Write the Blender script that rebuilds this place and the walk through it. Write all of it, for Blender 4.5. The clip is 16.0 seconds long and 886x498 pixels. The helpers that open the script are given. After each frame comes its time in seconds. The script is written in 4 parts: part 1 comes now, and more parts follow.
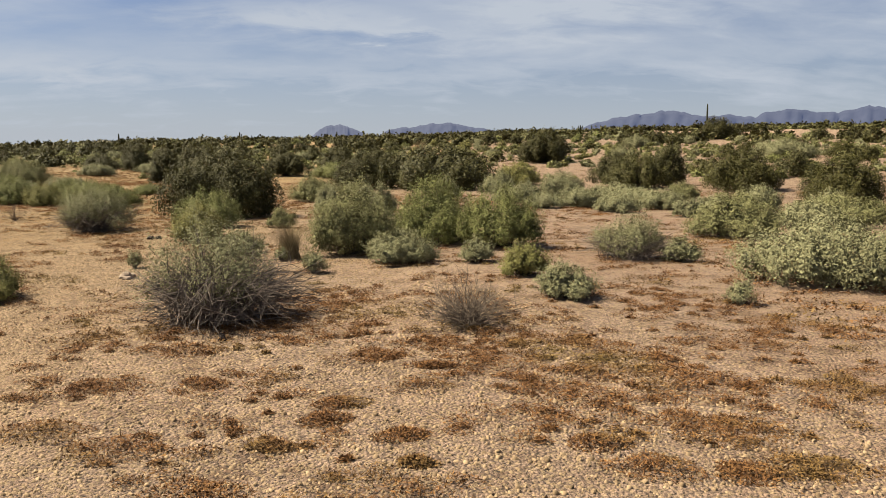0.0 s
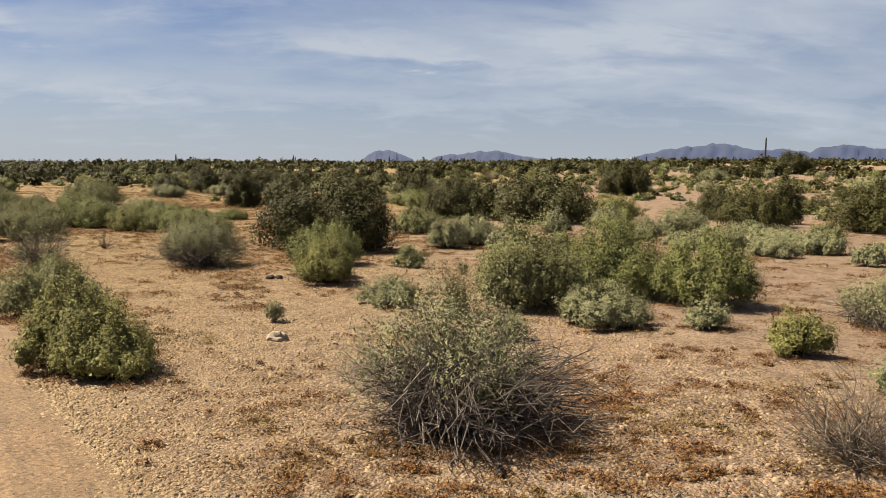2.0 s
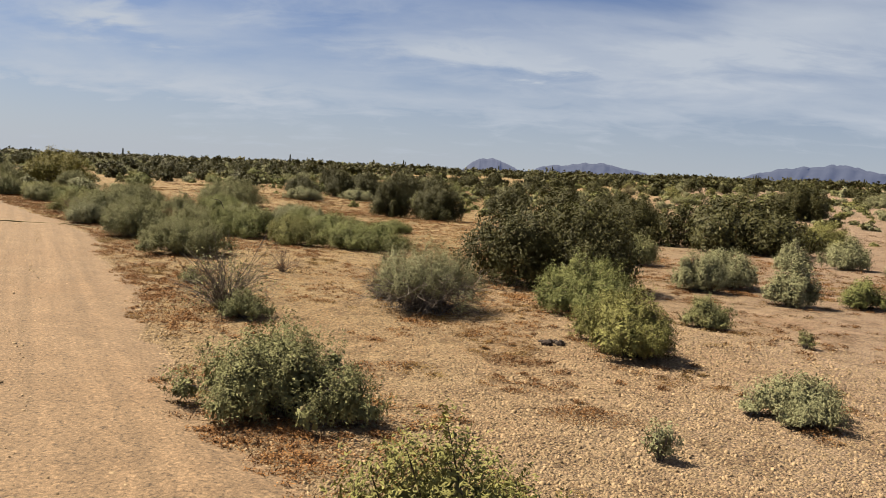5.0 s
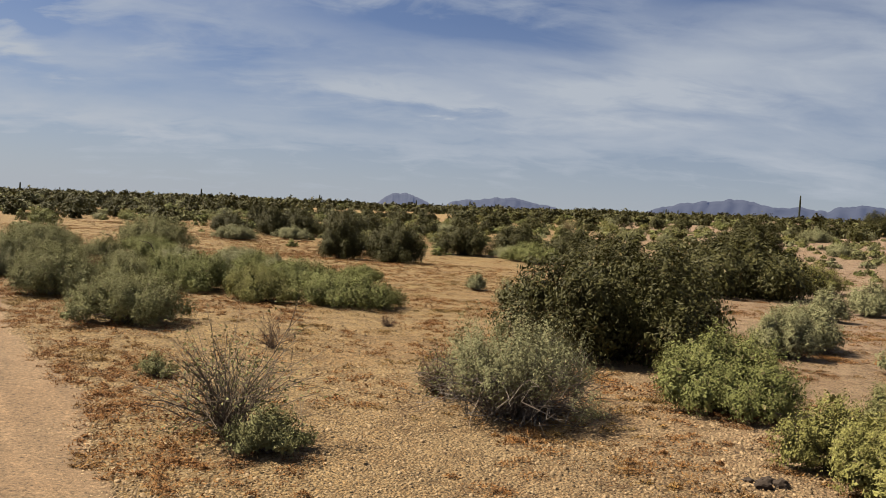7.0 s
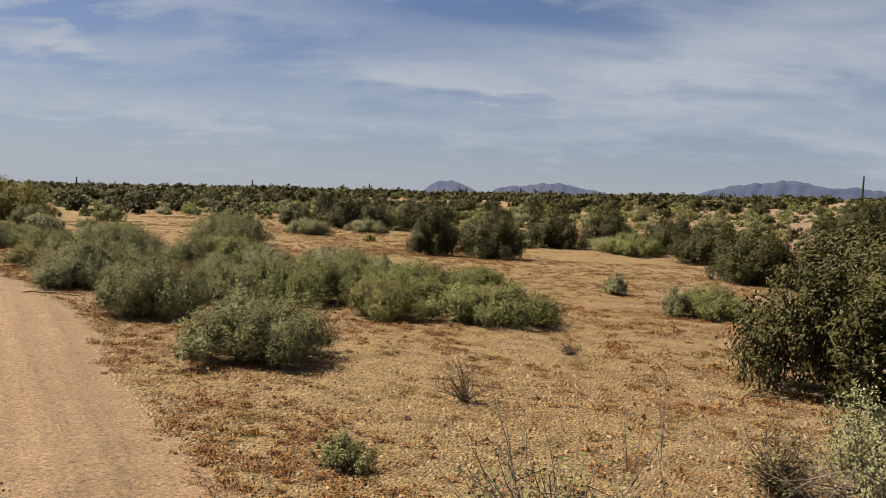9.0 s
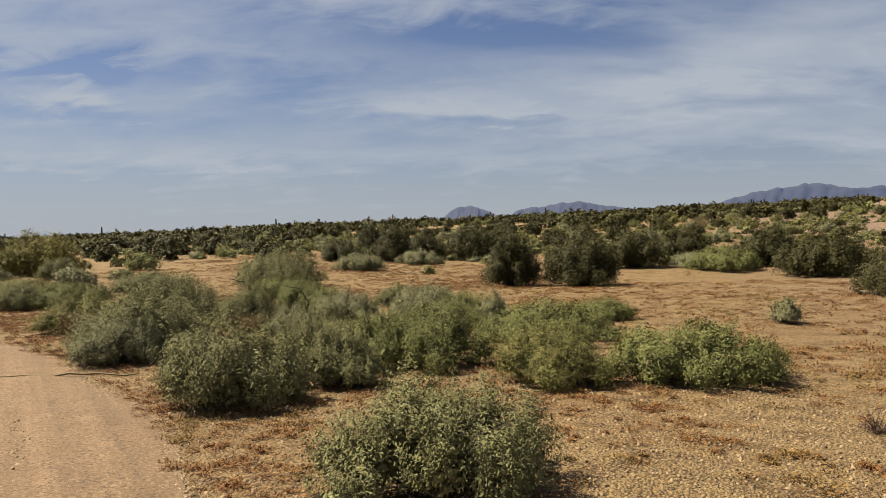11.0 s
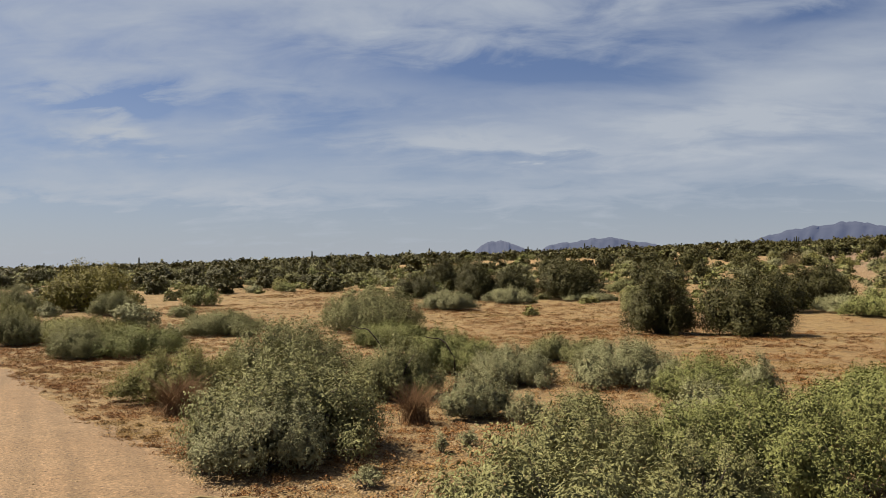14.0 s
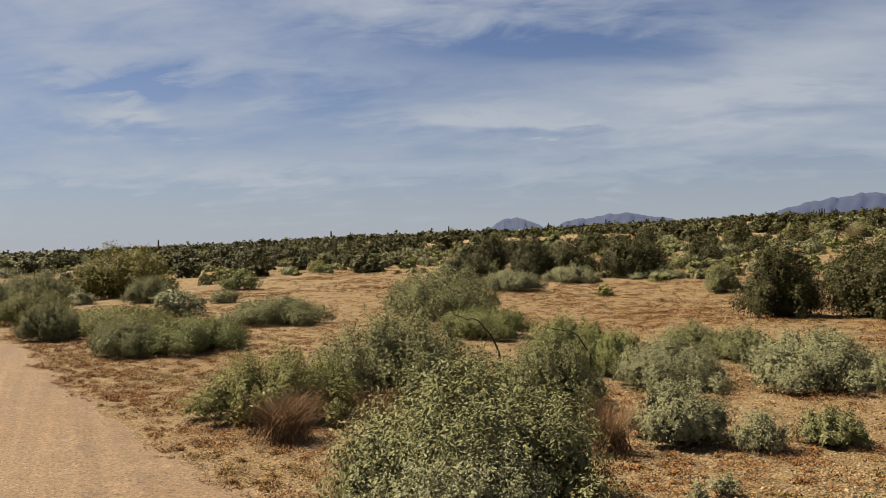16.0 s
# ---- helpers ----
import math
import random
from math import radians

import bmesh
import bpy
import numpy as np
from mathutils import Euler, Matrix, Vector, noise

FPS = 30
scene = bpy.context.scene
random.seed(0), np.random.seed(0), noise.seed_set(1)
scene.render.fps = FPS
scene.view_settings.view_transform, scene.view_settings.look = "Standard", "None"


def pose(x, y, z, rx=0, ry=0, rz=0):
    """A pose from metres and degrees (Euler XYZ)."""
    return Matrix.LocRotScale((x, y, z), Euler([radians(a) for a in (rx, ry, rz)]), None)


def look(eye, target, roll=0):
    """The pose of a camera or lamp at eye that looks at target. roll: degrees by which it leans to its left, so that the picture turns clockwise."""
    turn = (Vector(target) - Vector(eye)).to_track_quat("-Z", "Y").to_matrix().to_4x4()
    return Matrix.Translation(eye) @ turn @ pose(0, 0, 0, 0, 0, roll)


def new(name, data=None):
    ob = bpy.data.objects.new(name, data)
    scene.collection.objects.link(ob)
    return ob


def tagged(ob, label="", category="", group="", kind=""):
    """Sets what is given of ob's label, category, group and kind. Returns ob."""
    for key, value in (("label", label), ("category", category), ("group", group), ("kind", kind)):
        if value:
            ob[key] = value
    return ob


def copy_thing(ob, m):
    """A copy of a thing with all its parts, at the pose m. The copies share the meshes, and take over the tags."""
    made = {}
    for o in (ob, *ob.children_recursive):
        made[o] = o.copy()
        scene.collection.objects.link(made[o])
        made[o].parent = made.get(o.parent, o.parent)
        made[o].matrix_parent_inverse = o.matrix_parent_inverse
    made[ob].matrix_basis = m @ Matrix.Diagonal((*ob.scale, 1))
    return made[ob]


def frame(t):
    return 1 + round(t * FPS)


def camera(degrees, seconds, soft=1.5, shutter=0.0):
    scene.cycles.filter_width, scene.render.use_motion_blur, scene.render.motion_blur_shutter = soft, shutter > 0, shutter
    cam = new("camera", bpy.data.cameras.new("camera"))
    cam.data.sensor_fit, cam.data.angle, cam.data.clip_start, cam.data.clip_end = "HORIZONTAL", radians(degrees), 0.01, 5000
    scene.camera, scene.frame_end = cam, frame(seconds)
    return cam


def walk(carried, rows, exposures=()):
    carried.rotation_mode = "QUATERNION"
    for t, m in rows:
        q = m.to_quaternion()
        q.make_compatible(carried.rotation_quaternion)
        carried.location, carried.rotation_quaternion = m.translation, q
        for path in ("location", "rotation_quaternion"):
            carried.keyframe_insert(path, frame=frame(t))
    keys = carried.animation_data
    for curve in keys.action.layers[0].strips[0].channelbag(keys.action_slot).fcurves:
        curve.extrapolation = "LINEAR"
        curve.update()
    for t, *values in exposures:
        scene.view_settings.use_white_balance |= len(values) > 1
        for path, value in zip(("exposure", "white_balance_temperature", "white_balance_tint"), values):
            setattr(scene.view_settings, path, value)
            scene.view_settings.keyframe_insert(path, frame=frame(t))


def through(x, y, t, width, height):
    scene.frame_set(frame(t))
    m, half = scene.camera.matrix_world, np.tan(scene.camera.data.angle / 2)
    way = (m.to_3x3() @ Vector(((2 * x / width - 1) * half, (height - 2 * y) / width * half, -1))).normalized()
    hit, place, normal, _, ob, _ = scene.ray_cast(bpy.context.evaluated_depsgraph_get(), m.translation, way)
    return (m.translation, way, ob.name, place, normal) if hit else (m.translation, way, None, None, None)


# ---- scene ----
cam = camera(57.0, 16.0, soft=0.5)
PATH = [
    (0, (0.536, 0.846, 1.408), (0.337, 2.821, 1.166), -0.1),
    (0.5, (0.134, 1.361, 1.415), (-0.001, 3.342, 1.181), 0.2),
    (1, (-0.407, 1.855, 1.392), (-0.575, 3.839, 1.208), 0.5),
    (1.5, (-0.898, 2.3, 1.411), (-1.2, 4.267, 1.22), 0.8),
    (2, (-1.37, 2.741, 1.436), (-1.678, 4.71, 1.258), 1.3),
    (2.5, (-1.893, 3.204, 1.441), (-2.334, 5.151, 1.31), 1.6),
    (3, (-2.316, 3.672, 1.452), (-2.708, 5.628, 1.297), 2.7),
    (3.5, (-2.814, 4.133, 1.446), (-3.296, 6.066, 1.266), 2.1),
    (4, (-3.3, 4.672, 1.436), (-3.754, 6.611, 1.249), 2.3),
    (4.5, (-3.744, 5.134, 1.462), (-4.187, 7.076, 1.282), 3.6),
    (4.7, (-3.945, 5.317, 1.467), (-4.491, 7.232, 1.285), 3.7),
    (6.8, (-6.199, 7.902, 1.428), (-6.565, 9.867, 1.353), 3.7),
    (7, (-6.417, 8.064, 1.462), (-6.761, 10.033, 1.391), 3.6),
    (7.5, (-6.894, 8.55, 1.5), (-7.255, 10.516, 1.432), 3.6),
    (8, (-7.393, 9.043, 1.48), (-7.939, 10.965, 1.388), 3.3),
    (8.5, (-7.888, 9.542, 1.497), (-8.373, 11.48, 1.389), 3.2),
    (8.7, (-8.083, 9.746, 1.509), (-8.548, 11.687, 1.395), 3.1),
    (10.8, (-10.258, 12.264, 1.446), (-10.732, 14.207, 1.41), -1.2),
    (11, (-10.447, 12.481, 1.462), (-10.954, 14.415, 1.418), -1.2),
    (11.5, (-10.923, 13.013, 1.483), (-11.471, 14.936, 1.488), -0.5),
    (12, (-11.349, 13.545, 1.496), (-11.843, 15.481, 1.579), 0.8),
    (12.5, (-11.849, 14.004, 1.518), (-12.439, 15.913, 1.593), 1.0),
    (13, (-12.377, 14.476, 1.519), (-12.925, 16.399, 1.59), 0.8),
    (13.5, (-12.919, 14.843, 1.533), (-13.466, 16.766, 1.597), 0.0),
    (14, (-13.445, 15.193, 1.511), (-14.021, 17.108, 1.552), -0.5),
    (14.5, (-13.976, 15.521, 1.518), (-14.633, 17.41, 1.522), -1.1),
    (15, (-14.425, 15.948, 1.553), (-15.002, 17.863, 1.556), -1.6),
    (15.5, (-14.863, 16.346, 1.53), (-15.487, 18.247, 1.523), -2.2),
    (16, (-15.311, 16.773, 1.521), (-15.924, 18.677, 1.509), -1.4),
]
walk(cam, [(t, look(eye, target, roll)) for t, eye, target, roll in PATH],
     exposures=((0.0, 1.92), (4.5, 1.92), (7.0, 1.71), (16.0, 1.69)))

# ---- world, sun and exposure ----
SUN_TO = Vector((-0.59, 0.09, 0.79)).normalized()
world = bpy.data.worlds.new("sky")
scene.world = world
world.use_nodes = True
wn, wl = world.node_tree.nodes, world.node_tree.links
wn.clear()


def node(tree_nodes, kind, **values):
    nd = tree_nodes.new(kind)
    for key, value in values.items():
        if isinstance(value, tuple) and key not in ("Color", "Base_Color"):
            nd.inputs[key.replace("_", " ")].default_value = value
        else:
            nd.inputs[key.replace("_", " ")].default_value = value
    return nd


def ramp(tree_nodes, stops):
    nd = tree_nodes.new("ShaderNodeValToRGB")
    el = nd.color_ramp.elements
    while len(el) < len(stops):
        el.new(0.5)
    for e, (p, c) in zip(el, stops):
        e.position = p
        e.color = (*c, 1) if isinstance(c, tuple) else (c, c, c, 1)
    return nd


def mixer(nodes_, links_, fac, a, b, blend="MIX"):
    nd = nodes_.new("ShaderNodeMix")
    nd.data_type, nd.blend_type = "RGBA", blend
    for socket, value in ((nd.inputs[0], fac), (nd.inputs[6], a), (nd.inputs[7], b)):
        if isinstance(value, (int, float)):
            socket.default_value = value
        elif isinstance(value, tuple):
            socket.default_value = (*value, 1)
        else:
            links_.new(value, socket)
    return nd.outputs[2]


sky = wn.new("ShaderNodeTexSky")
sky.sky_type, sky.sun_disc = "NISHITA", False
sky.sun_elevation = math.asin(SUN_TO.z)
sky.sun_rotation = math.atan2(SUN_TO.x, SUN_TO.y)
sky.air_density, sky.dust_density, sky.ozone_density = 1.0, 0.6, 2.0
coord = wn.new("ShaderNodeTexCoord")
split = wn.new("ShaderNodeSeparateXYZ")
wl.new(coord.outputs["Generated"], split.inputs[0])
lift = wn.new("ShaderNodeMath")
lift.operation = "ADD"
wl.new(split.outputs[2], lift.inputs[0])
lift.inputs[1].default_value = 0.22
flat = []
for i in (0, 1):
    dv = wn.new("ShaderNodeMath")
    dv.operation = "DIVIDE"
    wl.new(split.outputs[i], dv.inputs[0])
    wl.new(lift.outputs[0], dv.inputs[1])
    flat.append(dv.outputs[0])
plane = wn.new("ShaderNodeCombineXYZ")
wl.new(flat[0], plane.inputs[0])
wl.new(flat[1], plane.inputs[1])
turnmap = wn.new("ShaderNodeMapping")
turnmap.vector_type = "TEXTURE"
wl.new(plane.outputs[0], turnmap.inputs[0])
turnmap.inputs["Rotation"].default_value = (0, 0, radians(10))
turnmap.inputs["Scale"].default_value = (1.35, 0.85, 1)
turnmap.inputs["Location"].default_value = (2.3, 0.7, 0.0)
broad = node(wn, "ShaderNodeTexNoise", Scale=1.2, Detail=8.0, Roughness=0.55, Distortion=0.35)
fine = node(wn, "ShaderNodeTexNoise", Scale=5.5, Detail=6.0, Roughness=0.58, Distortion=0.5)
for nd in (broad, fine):
    wl.new(turnmap.outputs[0], nd.inputs["Vector"])
sheet = mixer(wn, wl, 0.31, broad.outputs[0], fine.outputs[0])


def calc(op, a, b=0.0, c=0.0):
    nd = wn.new("ShaderNodeMath")
    nd.operation = op
    for socket, value in zip(nd.inputs, (a, b, c)):
        if isinstance(value, (int, float)):
            socket.default_value = value
        else:
            wl.new(value, socket)
    return nd.outputs[0]


# bearing and height over the horizon in degrees, frayed by the cloud noise
fray = calc("SUBTRACT", fine.outputs[0], 0.5)
sway = calc("SUBTRACT", broad.outputs[0], 0.5)
bearing = calc("ADD", calc("MULTIPLY", calc("ARCTAN2", split.outputs[0], split.outputs[1]), 57.3), calc("MULTIPLY", sway, 22.0))
height = calc("ADD", calc("MULTIPLY", calc("ARCSINE", split.outputs[2]), 57.3), calc("ADD", calc("MULTIPLY", fray, 5.0), calc("MULTIPLY", sway, 2.0)))
# streaks of cloud (plus) and clear lanes (minus): bearing, height, half-lengths, slope, strength
BANKS = ((-15.5, 8.9, 8.0, 1.0, -0.03, 0.17), (-8.0, 8.0, 4.5, 0.5, -0.02, 0.12), (-39.5, 8.7, 3.2, 0.8, -0.03, 0.24), (-38.5, 10.6, 5.0, 0.9, 0.0, -0.22),
         (-33.0, 5.2, 9.5, 1.4, 0.02, 0.16), (6.5, 10.2, 6.0, 1.9, 0.03, 0.14), (-13.0, 13.6, 13.0, 1.5, -0.05, -0.16), (-7.0, 18.3, 10.0, 1.7, 0.02, 0.12),
         (7.0, 15.6, 6.0, 1.0, 0.04, -0.13), (-43.0, 3.9, 4.5, 0.8, 0.0, -0.12), (-27.0, 9.5, 4.0, 1.8, 0.0, -0.10), (-36.0, 16.0, 10.0, 3.0, 0.0, 0.05),
         (10.0, 5.5, 9.0, 1.5, 0.0, 0.07), (-12.0, 5.0, 9.0, 0.9, 0.0, 0.05))
for at, high, long_, thick_, slope, much in BANKS:
    aside = calc("DIVIDE", calc("SUBTRACT", bearing, at), long_)
    above = calc("DIVIDE", calc("SUBTRACT", calc("SUBTRACT", height, high), calc("MULTIPLY", aside, slope * long_)), thick_)
    far_ = calc("ADD", calc("MULTIPLY", aside, aside), calc("MULTIPLY", above, above))
    sheet = calc("MULTIPLY_ADD", calc("EXPONENT", calc("MULTIPLY", far_, -1.0)), much, sheet)
cover = ramp(wn, [(0.34, 0.06), (0.50, 0.55), (0.67, 1.0)])
wl.new(sheet, cover.inputs[0])
veil = ramp(wn, [(0.0, 0.75), (0.10, 0.35), (0.26, 0.0)])
wl.new(split.outputs[2], veil.inputs[0])
haze = wn.new("ShaderNodeMath")
haze.operation = "MAXIMUM"
wl.new(cover.outputs[0], haze.inputs[0])
wl.new(veil.outputs[0], haze.inputs[1])
clouds = wn.new("ShaderNodeBackground")
clouds.inputs[0].default_value = (0.80, 0.88, 1.0, 1)
clouds.inputs[1].default_value = 0.169
clear = wn.new("ShaderNodeBackground")
wl.new(mixer(wn, wl, 1.0, sky.outputs[0], (0.88, 0.94, 1.20), "MULTIPLY"), clear.inputs[0])
clear.inputs[1].default_value = 0.0171
both = wn.new("ShaderNodeMixShader")
wl.new(haze.outputs[0], both.inputs[0])
wl.new(clear.outputs[0], both.inputs[1])
wl.new(clouds.outputs[0], both.inputs[2])
wout = wn.new("ShaderNodeOutputWorld")
wl.new(both.outputs[0], wout.inputs[0])

sun_data = bpy.data.lights.new("sun", "SUN")
sun_data.energy, sun_data.angle, sun_data.color = 5.0, radians(0.6), (1.0, 0.89, 0.68)
sun = new("sun", sun_data)
sun.matrix_world = look(SUN_TO * 60, (0, 0, 0))


# ---- materials ----
def material(name, rough=0.9):
    m = bpy.data.materials.new(name)
    m.use_nodes = True
    ns, ls = m.node_tree.nodes, m.node_tree.links
    shader = ns["Principled BSDF"]
    shader.inputs["Roughness"].default_value = rough
    shader.inputs["Specular IOR Level"].default_value = 0.25
    return m, ns, ls, shader


def leaf_material(name, dark, light, dry=(0.105, 0.086, 0.04), dry_share=0.05, through=0.05, rough=0.65):
    """Leaves that differ one by one and a little from clump to clump."""
    m, ns, ls, shader = material(name, rough)
    shader.inputs["Specular IOR Level"].default_value = 0.1
    geo = ns.new("ShaderNodeNewGeometry")
    place = ns.new("ShaderNodeTexCoord")
    patch = node(ns, "ShaderNodeTexNoise", Scale=5.0, Detail=2.0)
    ls.new(place.outputs["Object"], patch.inputs["Vector"])
    var = mixer(ns, ls, 0.6, geo.outputs["Random Per Island"], patch.outputs[0])
    tone = ramp(ns, [(0.08, dark), (0.95, light)])
    ls.new(var, tone.inputs[0])
    old = ramp(ns, [(1 - dry_share - 0.01, 0.0), (1 - dry_share, 1.0)])
    ls.new(geo.outputs["Random Per Island"], old.inputs[0])
    colour = mixer(ns, ls, old.outputs[0], tone.outputs[0], dry)
    ls.new(colour, shader.inputs["Base Color"])
    trans = ns.new("ShaderNodeBsdfTranslucent")
    ls.new(colour, trans.inputs[0])
    mix = ns.new("ShaderNodeMixShader")
    mix.inputs[0].default_value = through
    ls.new(shader.outputs[0], mix.inputs[1])
    ls.new(trans.outputs[0], mix.inputs[2])
    ls.new(mix.outputs[0], ns["Material Output"].inputs[0])
    return m


def bark_material(name, a, b, rough=0.9):
    m, ns, ls, shader = material(name, rough)
    geo = ns.new("ShaderNodeNewGeometry")
    place = ns.new("ShaderNodeTexCoord")
    grain = node(ns, "ShaderNodeTexNoise", Scale=60.0, Detail=3.0)
    ls.new(place.outputs["Object"], grain.inputs["Vector"])
    var = mixer(ns, ls, 0.5, geo.outputs["Random Per Island"], grain.outputs[0])
    tone = ramp(ns, [(0.25, a), (0.75, b)])
    ls.new(var, tone.inputs[0])
    ls.new(tone.outputs[0], shader.inputs["Base Color"])
    return m


LEAF = {
    "grey": leaf_material("grey_green_leaves", (0.0481, 0.048, 0.0196), (0.191, 0.185, 0.0783)),
    "pale": leaf_material("pale_silver_leaves", (0.0726, 0.0719, 0.0342), (0.219, 0.211, 0.115)),
    "yellow": leaf_material("yellow_green_leaves", (0.0486, 0.0464, 0.0131), (0.202, 0.19, 0.0604)),
    "green": leaf_material("fresh_green_leaves", (0.0424, 0.0458, 0.0138), (0.18, 0.186, 0.0617)),
    "creosote": leaf_material("olive_yellow_leaves", (0.0186, 0.0179, 0.00443), (0.0729, 0.0677, 0.0182), (0.075, 0.0591, 0.0222), 0.03, 0.08, 0.6),
    "olive": leaf_material("dark_olive_leaves", (0.0137, 0.0135, 0.0034), (0.0632, 0.0587, 0.0178), (0.0735, 0.0555, 0.0197), 0.03, 0.08, 0.6),
    "palo": leaf_material("palo_verde_twigs", (0.0448, 0.0384, 0.00512), (0.166, 0.142, 0.023)),
}
TAN_TWIG = bark_material("tan_twigs", (0.0556, 0.0407, 0.03), (0.128, 0.1, 0.0746))
TWIG = bark_material("grey_dead_twigs", (0.0388, 0.0304, 0.026), (0.13, 0.105, 0.0891))
STEM = bark_material("brown_stems", (0.0171, 0.0124, 0.00859), (0.0471, 0.0356, 0.0248))
RED_TWIG = bark_material("reddish_dry_twigs", (0.0547, 0.0308, 0.0206), (0.103, 0.0687, 0.048))
STRAW = bark_material("dry_straw", (0.0824, 0.058, 0.0274), (0.165, 0.127, 0.0653))
RUSTY = bark_material("rusty_straw", (0.07, 0.036, 0.015), (0.17, 0.095, 0.044))
CACTUS = bark_material("cactus_skin", (0.0171, 0.0206, 0.0103), (0.0308, 0.0342, 0.0171))


def soil_material(name, low, high, red, stone, stones=1.0, streaks=False, pale=None, litter=None):
    """Dry ground: broad stains, grit with crevice shade in its colour, and small stones in relief."""
    m, ns, ls, shader = material(name, 0.95)
    place = ns.new("ShaderNodeTexCoord")
    def tex(kind, **values):
        nd = node(ns, kind, **values)
        ls.new(place.outputs["Object"], nd.inputs["Vector"])
        return nd
    broad_ = tex("ShaderNodeTexNoise", Scale=0.5, Detail=5.0, Roughness=0.6)
    mid_ = tex("ShaderNodeTexNoise", Scale=3.0, Detail=6.0, Roughness=0.65)
    grit = tex("ShaderNodeTexNoise", Scale=42.0, Detail=7.0, Roughness=0.72, Distortion=0.6)
    crumb = tex("ShaderNodeTexNoise", Scale=16.0, Detail=4.0, Roughness=0.7, Distortion=0.4)
    cells = tex("ShaderNodeTexVoronoi", Scale=52.0)
    tone = ramp(ns, [(0.3, low), (0.68, high)])
    ls.new(mid_.outputs[0], tone.inputs[0])
    stain = ramp(ns, [(0.46, 0.0), (0.66, 0.5)])
    ls.new(broad_.outputs[0], stain.inputs[0])
    c = mixer(ns, ls, stain.outputs[0], tone.outputs[0], red)
    if litter:
        # brown litter of withered herbs
        spots = tex("ShaderNodeTexNoise", Scale=2.3, Detail=6.0, Roughness=0.74)
        strewn = ramp(ns, [(0.50, 0.0), (0.61, 0.75)])
        ls.new(spots.outputs[0], strewn.inputs[0])
        c = mixer(ns, ls, strewn.outputs[0], c, litter)
    if pale:
        # the first stretch is a paler, pinkish soil
        part_ = ns.new("ShaderNodeSeparateXYZ")
        ls.new(place.outputs["Object"], part_.inputs[0])
        reach_ = ns.new("ShaderNodeMapRange")
        reach_.inputs["From Min"].default_value, reach_.inputs["From Max"].default_value = -9.0, -1.5
        ls.new(part_.outputs[0], reach_.inputs[0])
        c = mixer(ns, ls, reach_.outputs[0], c, mixer(ns, ls, 1.0, c, pale, "MULTIPLY"))
    soft_ = 1.0 if stones > 0.5 else 0.8
    # light and dark grit; its hollows are coloured darker as crevice shade
    grit_shade = ramp(ns, [(p_, 1 + (v_ - 1) * soft_) for p_, v_ in ((0.36, 0.10), (0.45, 0.78), (0.54, 1.08), (0.62, 1.7))])
    ls.new(grit.outputs[0], grit_shade.inputs[0])
    c = mixer(ns, ls, 1.0, c, grit_shade.outputs[0], "MULTIPLY")
    grain = ns.new("ShaderNodeSeparateColor")
    ls.new(cells.outputs["Color"], grain.inputs[0])
    few = ramp(ns, [(0.66, 0.0), (0.80, 0.5 * stones)])
    ls.new(grain.outputs[0], few.inputs[0])
    c = mixer(ns, ls, few.outputs[0], c, stone)
    if streaks:
        along = ns.new("ShaderNodeMapping")
        along.vector_type = "TEXTURE"
        along.inputs["Rotation"].default_value = (0, 0, radians(133))
        along.inputs["Scale"].default_value = (7.0, 0.16, 1)
        ls.new(place.outputs["Object"], along.inputs[0])
        worn = node(ns, "ShaderNodeTexNoise", Scale=1.0, Detail=4.0, Roughness=0.6)
        ls.new(along.outputs[0], worn.inputs["Vector"])
        wear = ramp(ns, [(0.3, 0.80), (0.7, 1.14)])
        ls.new(worn.outputs[0], wear.inputs[0])
        c = mixer(ns, ls, 1.0, c, wear.outputs[0], "MULTIPLY")
    ls.new(c, shader.inputs["Base Color"])
    hill = ns.new("ShaderNodeMath")
    hill.operation = "ADD"
    ls.new(grit.outputs[0], hill.inputs[0])
    ls.new(crumb.outputs[0], hill.inputs[1])
    bump = node(ns, "ShaderNodeBump", Strength=0.9 * (0.3 + 0.7 * stones), Distance=0.045)
    domes = ns.new("ShaderNodeMath")
    domes.operation = "MULTIPLY_ADD"
    domes.inputs[1].default_value = -0.9 * stones
    ls.new(cells.outputs["Distance"], domes.inputs[0])
    ls.new(hill.outputs[0], domes.inputs[2])
    ls.new(domes.outputs[0], bump.inputs["Height"])
    ls.new(bump.outputs[0], shader.inputs["Normal"])
    return m


SOIL = soil_material("gravelly_desert_soil", (0.114, 0.0716, 0.03), (0.213, 0.141, 0.0618), (0.159, 0.086, 0.0318), (0.233, 0.167, 0.0918), pale=(1.02, 1.06, 1.74), litter=(0.0712, 0.0372, 0.0119))
SAND = soil_material("sandy_track", (0.1, 0.0634, 0.0361), (0.134, 0.0871, 0.051), (0.114, 0.0678, 0.0361), (0.141, 0.095, 0.0581), 0.3, True)
PEBBLE = bark_material("pebbles", (0.0836, 0.0552, 0.0301), (0.226, 0.159, 0.0944))
ROCK = bark_material("pale_rock", (0.137, 0.102, 0.0756), (0.238, 0.186, 0.144))
DUNG = bark_material("dark_clods", (0.012, 0.00753, 0.00614), (0.0308, 0.0206, 0.0154))


